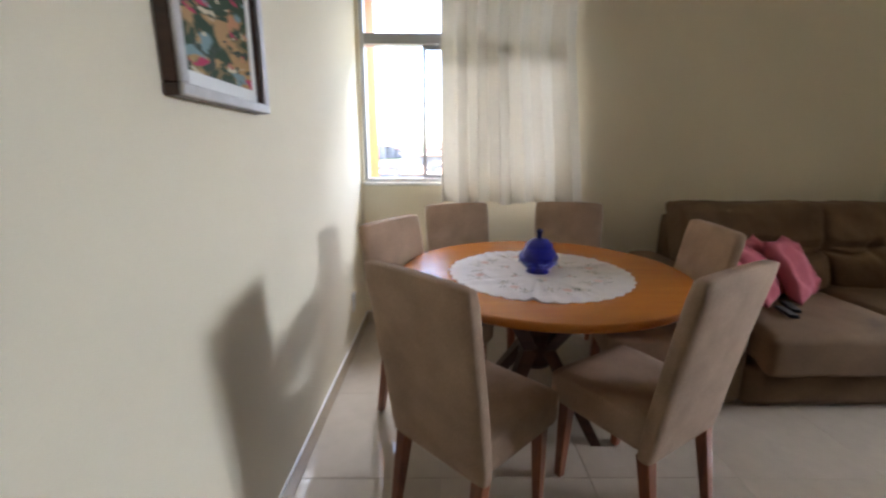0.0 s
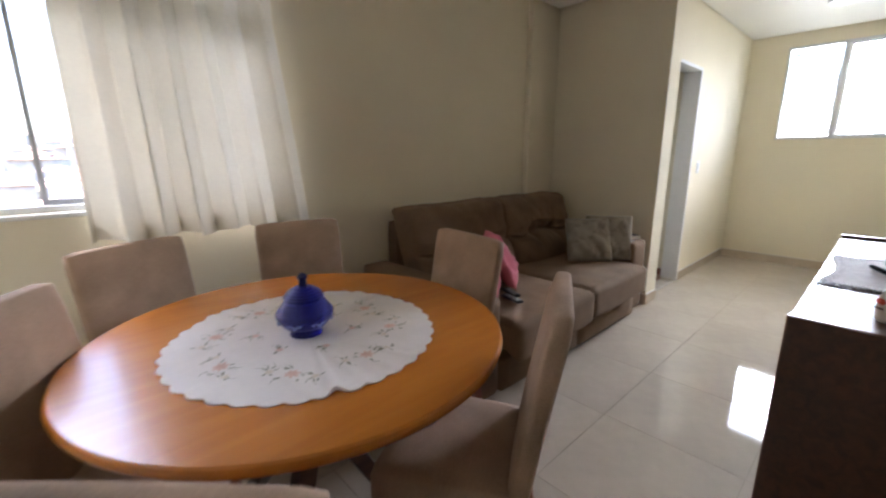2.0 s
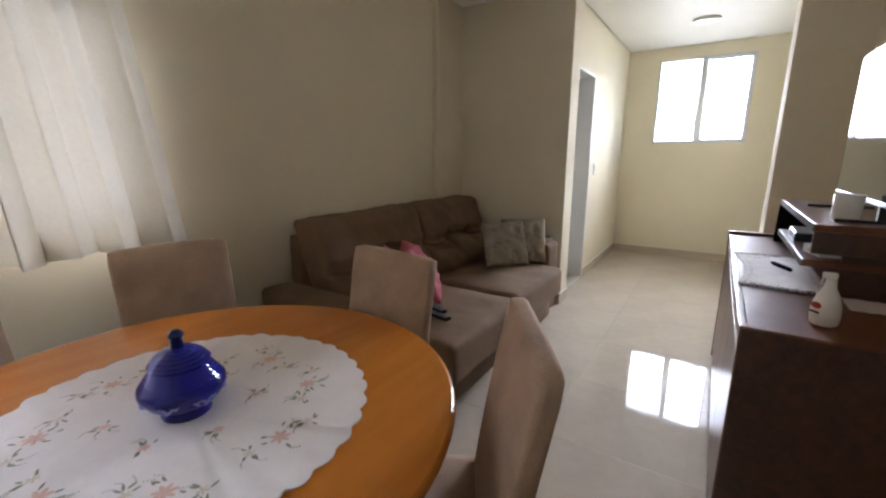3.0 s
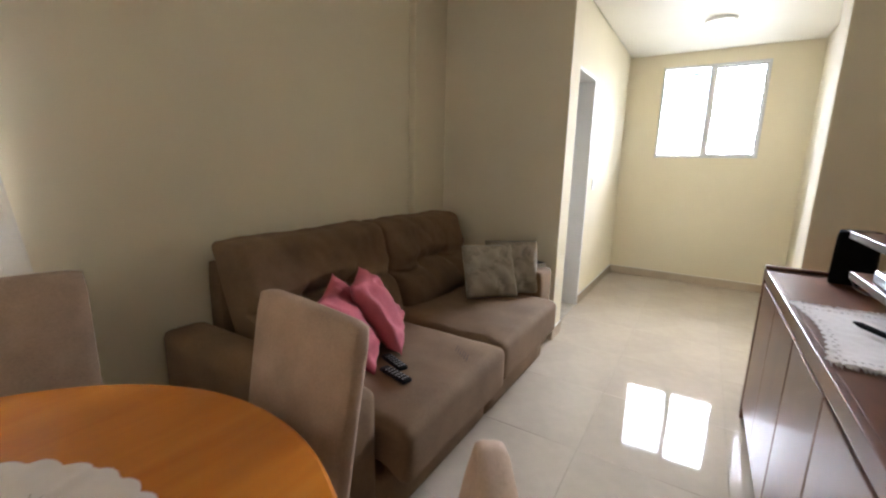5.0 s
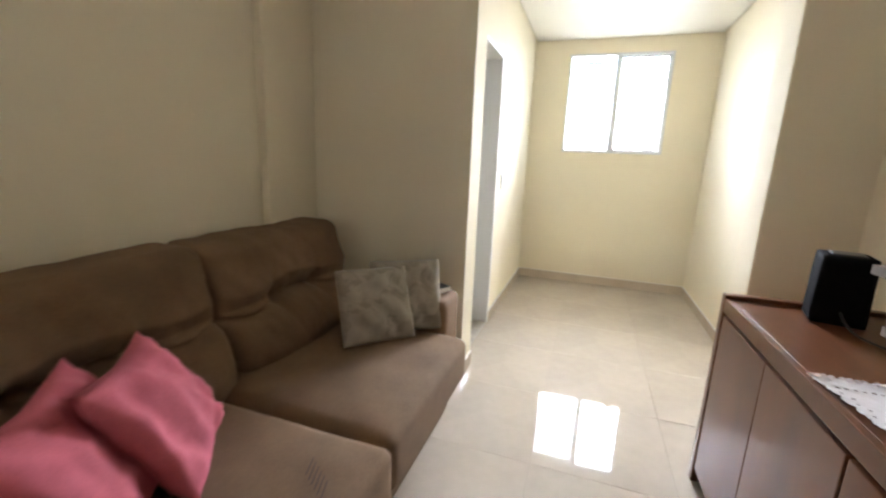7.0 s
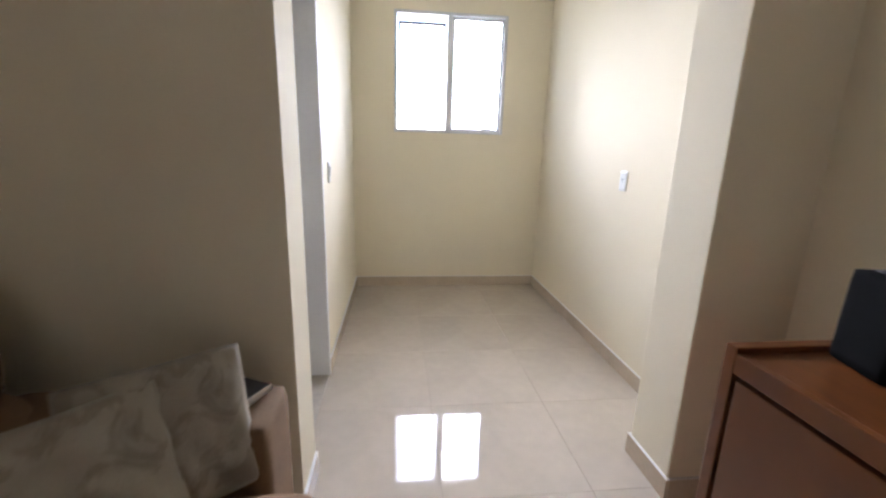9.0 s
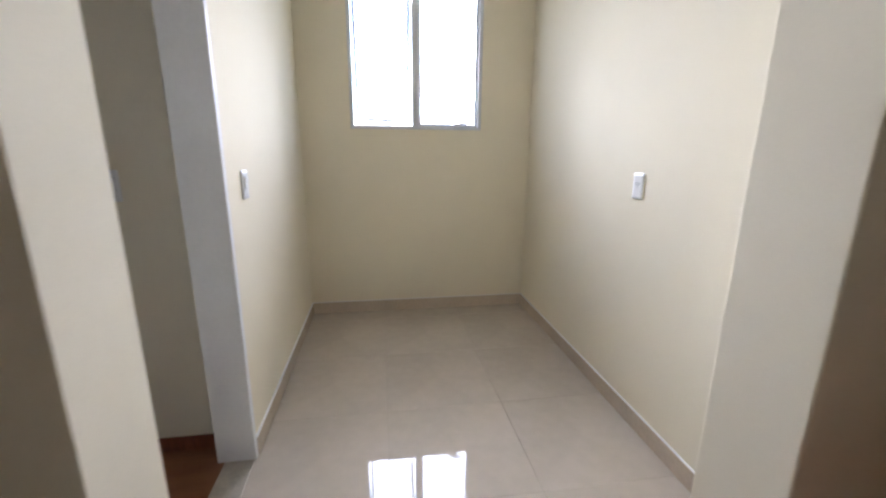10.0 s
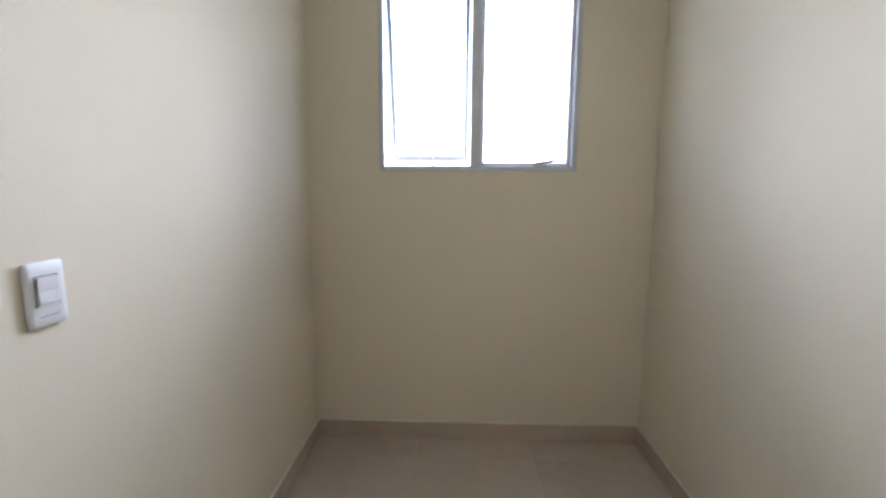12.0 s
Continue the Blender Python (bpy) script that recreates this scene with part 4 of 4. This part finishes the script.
# ---- switches and sockets ----
def wall_plate(name, m, label, kind_):
    """A rounded white plate on a wall, its back at y = 0, facing -y."""
    ob = thing(name, m, label, "wall plate")
    p = rounded(0.076, 0.009, 0.122, 0.004, 6, 0, (0, -0.0045, -0.061))
    part("plate", p, M_WHITEPL, ob, smooth=True)
    if kind_ == "switch":
        # grey strips on the plate draw the shade round the rockers
        for x0, x1, z0, z1 in ((-0.0235, -0.0205, -0.022, 0.036), (0.0205, 0.0235, -0.022, 0.036), (-0.0204, 0.0204, 0.0335, 0.036)):
            part("recess", box(x0, -0.0095, z0, x1, -0.0088, z1, 0.0002, 1), M_ALUG, ob)
        for k in range(2):
            part("rocker", box(-0.0203, -0.0135, 0.0072 - 0.0262 * k, 0.0203, -0.0088, 0.0332 - 0.0262 * k, 0.0015, 2), M_WHITEPL, ob, m=pose(0, 0, 0, 3 - 6 * k, 0, 0))
        part("strip", box(-0.018, -0.0097, -0.042, 0.020, -0.0088, -0.0405, 0.0002, 1), M_RUBBER, ob)
    else:
        part("slot", box(-0.020, -0.0098, 0.013, 0.020, -0.0088, 0.0155, 0.0003, 1), M_RUBBER, ob)
        for x0, x1, z in ((-0.015, -0.003, 0.006), (0.002, 0.015, 0.006), (-0.005, 0.005, -0.004)):
            part("print_bar", box(x0, -0.0096, z - 0.0016, x1, -0.0088, z + 0.0016, 0.0002, 1), M_RUBBER, ob)
    return ob


wall_plate("light_switch", pose(5.005, YHN, 1.182), "white double rocker light switch on the wall", "switch")
wall_plate("wall_socket", pose(4.915, YHS, 1.172, 0, 0, 180), "white wall socket plate", "socket")
wall_plate("wall_socket", pose(XW, 2.65, 0.336, 0, 0, 90), "white wall socket plate low on the wall", "socket")
wall_plate("light_switch", pose(4.88, 2.53, 1.19, 0, 0, -90), "white light switch in the inner room", "switch")

# ---- ceiling lamp ----
lamp = thing("ceiling_lamp", pose(5.36, 1.20, ZC), "round flush white ceiling spot lamp, switched off", "ceiling lamp")
part("ring", lathe([(0.122, -0.0002), (0.122, -0.012), (0.108, -0.020), (0.104, -0.020)], 40), M_TRIMPAINT, lamp, smooth=True)
for sx in (-1, 1):
    bm = bmesh.new()
    vs = [bm.verts.new((sx * (0.022 + (0.082 * math.sin(math.pi * k / 16))), -0.100 * math.cos(math.pi * k / 16), z)) for z in (-0.0205, -0.024) for k in range(17)]
    bm.faces.new(vs[:17])
    bm.faces.new(vs[17:][::-1])
    for k in range(17):
        bm.faces.new((vs[k], vs[(k + 1) % 17], vs[17 + (k + 1) % 17], vs[17 + k]))
    bmesh.ops.recalc_face_normals(bm, faces=bm.faces[:])
    part("diffuser", bm, M_WHITEPL, lamp, "white half-round diffuser")
part("bridge", box(-0.0215, -0.10, -0.026, 0.0215, 0.10, -0.0125, 0.002, 1), M_SILVER, lamp, "grey metal bridge")

# ---- curtain ----
curtain = thing("curtain", pose(0, 0, 0), "sheer off-white cotton curtain drawn beside the window", "curtain")
bm = bmesh.new()
NX, NZ = 420, 26
cols = []
for i in range(NX + 1):
    s = i / NX
    col = []
    for j in range(NZ + 1):
        t = j / NZ
        z = 2.56 + (0.945 - 2.56) * t
        flare = 0.13 * max(0, t - 0.35) / 0.65
        ph = s * 2 * math.pi * 6.4 + 2.4 * noise.noise((s * 3.4, 0.4, 7)) + 0.8 * noise.noise((s * 3, t * 1.1, 3))
        k = 1 + 0.9 * noise.noise((s * 5.1, t * 0.5, 11))
        amp = 0.046 * k * (0.55 + 0.45 * t)
        x = 0.125 + s * (0.915 + flare) + 0.015 * k * math.sin(2 * ph + 0.5) * (0.6 + 0.4 * t)
        y = 3.0 + amp * math.sin(ph) + 0.006 * noise.noise((s * 16, t * 1.5, 9)) + 0.0015 * noise.noise((s * 45, t * 3, 2))
        col.append(bm.verts.new((x, y, z + 0.012 * math.sin(s * 23) * (t > 0.98))))
    cols.append(col)
for i in range(NX):
    for j in range(NZ):
        bm.faces.new((cols[i][j], cols[i + 1][j], cols[i + 1][j + 1], cols[i][j + 1]))
part("drape", bm, M_CURTAIN, curtain, smooth=True)
rod = lathe([(0.012, 0), (0.012, 1.62)], 16)
part("rod", rod, M_ALU, curtain, m=pose(-0.40, 3.0, 2.575, 0, 90, 0))

# ---- picture ----
M_LEAF = material("silver_leaf", (0.52, 0.50, 0.49), 0.42, metal=0.15, vary=0.08, scale=20)
pic = thing("framed_picture", pose(XW, 1.208, 1.41), "colourful abstract painting in a silver-edged dark frame", "picture")
PW, PH = 0.445, 0.62
for y0, y1, z0, z1 in ((-PW / 2, PW / 2, 0, 0.026), (-PW / 2, PW / 2, PH - 0.026, PH), (-PW / 2, -PW / 2 + 0.026, 0.0261, PH - 0.0261), (PW / 2 - 0.026, PW / 2, 0.0261, PH - 0.0261)):
    bar = part("frame", box(0.0005, y0, z0, 0.0345, y1, z1, 0.003, 1), M_DARKWOOD, pic, "dark wooden frame side")
    part("silver_edge", box(0.0346, y0, z0, 0.046, y1, z1, 0.003, 1), M_LEAF, bar, "brushed silver face")
part("mat", boxes((0.0005, -PW / 2 + 0.028, 0.028, 0.020, PW / 2 - 0.028, PH - 0.028)), M_WHITEPL, pic)


def painting_material():
    """Loose brushed patches of green, peach, red and pale blue."""
    m = material("oil_paint", (0.3, 0.3, 0.25), 0.75, bump=0.3, bump_scale=80, spec=0.15)
    nt = m.node_tree
    b = nt.nodes["Principled BSDF"]
    co = nt.nodes.new("ShaderNodeTexCoord")
    turn = nt.nodes.new("ShaderNodeMapping")
    turn.inputs["Rotation"].default_value = (radians(-28), 0, 0)
    turn.inputs["Scale"].default_value = (1, 0.55, 1.2)
    nt.links.new(co.outputs["Object"], turn.inputs["Vector"])

    def patches(scale, distort, shift):
        mp = nt.nodes.new("ShaderNodeMapping")
        mp.inputs["Location"].default_value = (shift, shift * 0.7, shift * 1.3)
        nt.links.new(turn.outputs["Vector"], mp.inputs["Vector"])
        n = nt.nodes.new("ShaderNodeTexNoise")
        n.inputs["Scale"].default_value, n.inputs["Detail"].default_value = scale, 3
        n.inputs["Distortion"].default_value = distort
        nt.links.new(mp.outputs["Vector"], n.inputs["Vector"])
        return n.outputs["Fac"]

    def mix(low, high, fac, a, color):
        k = nt.nodes.new("ShaderNodeMapRange")
        k.inputs["From Min"].default_value, k.inputs["From Max"].default_value = low, high
        nt.links.new(fac, k.inputs["Value"])
        x = nt.nodes.new("ShaderNodeMix")
        x.data_type = "RGBA"
        nt.links.new(k.outputs["Result"], x.inputs["Factor"])
        if a is None:
            x.inputs["A"].default_value = (0.045, 0.075, 0.045, 1)
        else:
            nt.links.new(a, x.inputs["A"])
        x.inputs["B"].default_value = (*color, 1)
        return x.outputs["Result"]

    c = mix(0.49, 0.55, patches(9, 0.8, 0.0), None, (0.42, 0.26, 0.12))
    c = mix(0.58, 0.62, patches(12, 0.6, 3.1), c, (0.20, 0.29, 0.30))
    c = mix(0.58, 0.61, patches(13, 0.9, 6.4), c, (0.50, 0.24, 0.13))
    c = mix(0.60, 0.63, patches(15, 0.4, 9.2), c, (0.48, 0.05, 0.11))
    c = mix(0.57, 0.60, patches(17, 1.0, 12.7), c, (0.06, 0.08, 0.06))
    c = mix(0.63, 0.66, patches(21, 0.5, 15.3), c, (0.60, 0.52, 0.36))
    nt.links.new(c, b.inputs["Base Color"])
    return m


part("canvas", boxes((0.0201, -PW / 2 + 0.062, 0.062, 0.022, PW / 2 - 0.062, PH - 0.062)), painting_material(), pic, "painted canvas")

# ---- floor tiles, one object each on shared meshes ----
PITCH, GAP = 0.6115, 0.0018
tile_me = bpy.data.meshes.new("tile")
bm = box(-PITCH / 2 + GAP / 2, -PITCH / 2 + GAP / 2, -0.004, PITCH / 2 - GAP / 2, PITCH / 2 - GAP / 2, 0.0, 0.0008, 1)
bm.to_mesh(tile_me)
bm.free()
tile_me.materials.append(M_TILE)
for i in range(-8, 4):
    for j in range(-6, 4):
        x, y = 4.42 + (i + 0.5) * PITCH, 1.503 + (j + 0.5) * PITCH
        if x < XW - 0.4 or x > XE + 0.4 or y < -1.9 or y > YN + 0.3 or (x > 4.0 and y > YHN + 0.31):
            continue
        t = new("tile", tile_me)
        t.parent = floor
        t.location = (x, y, 0)
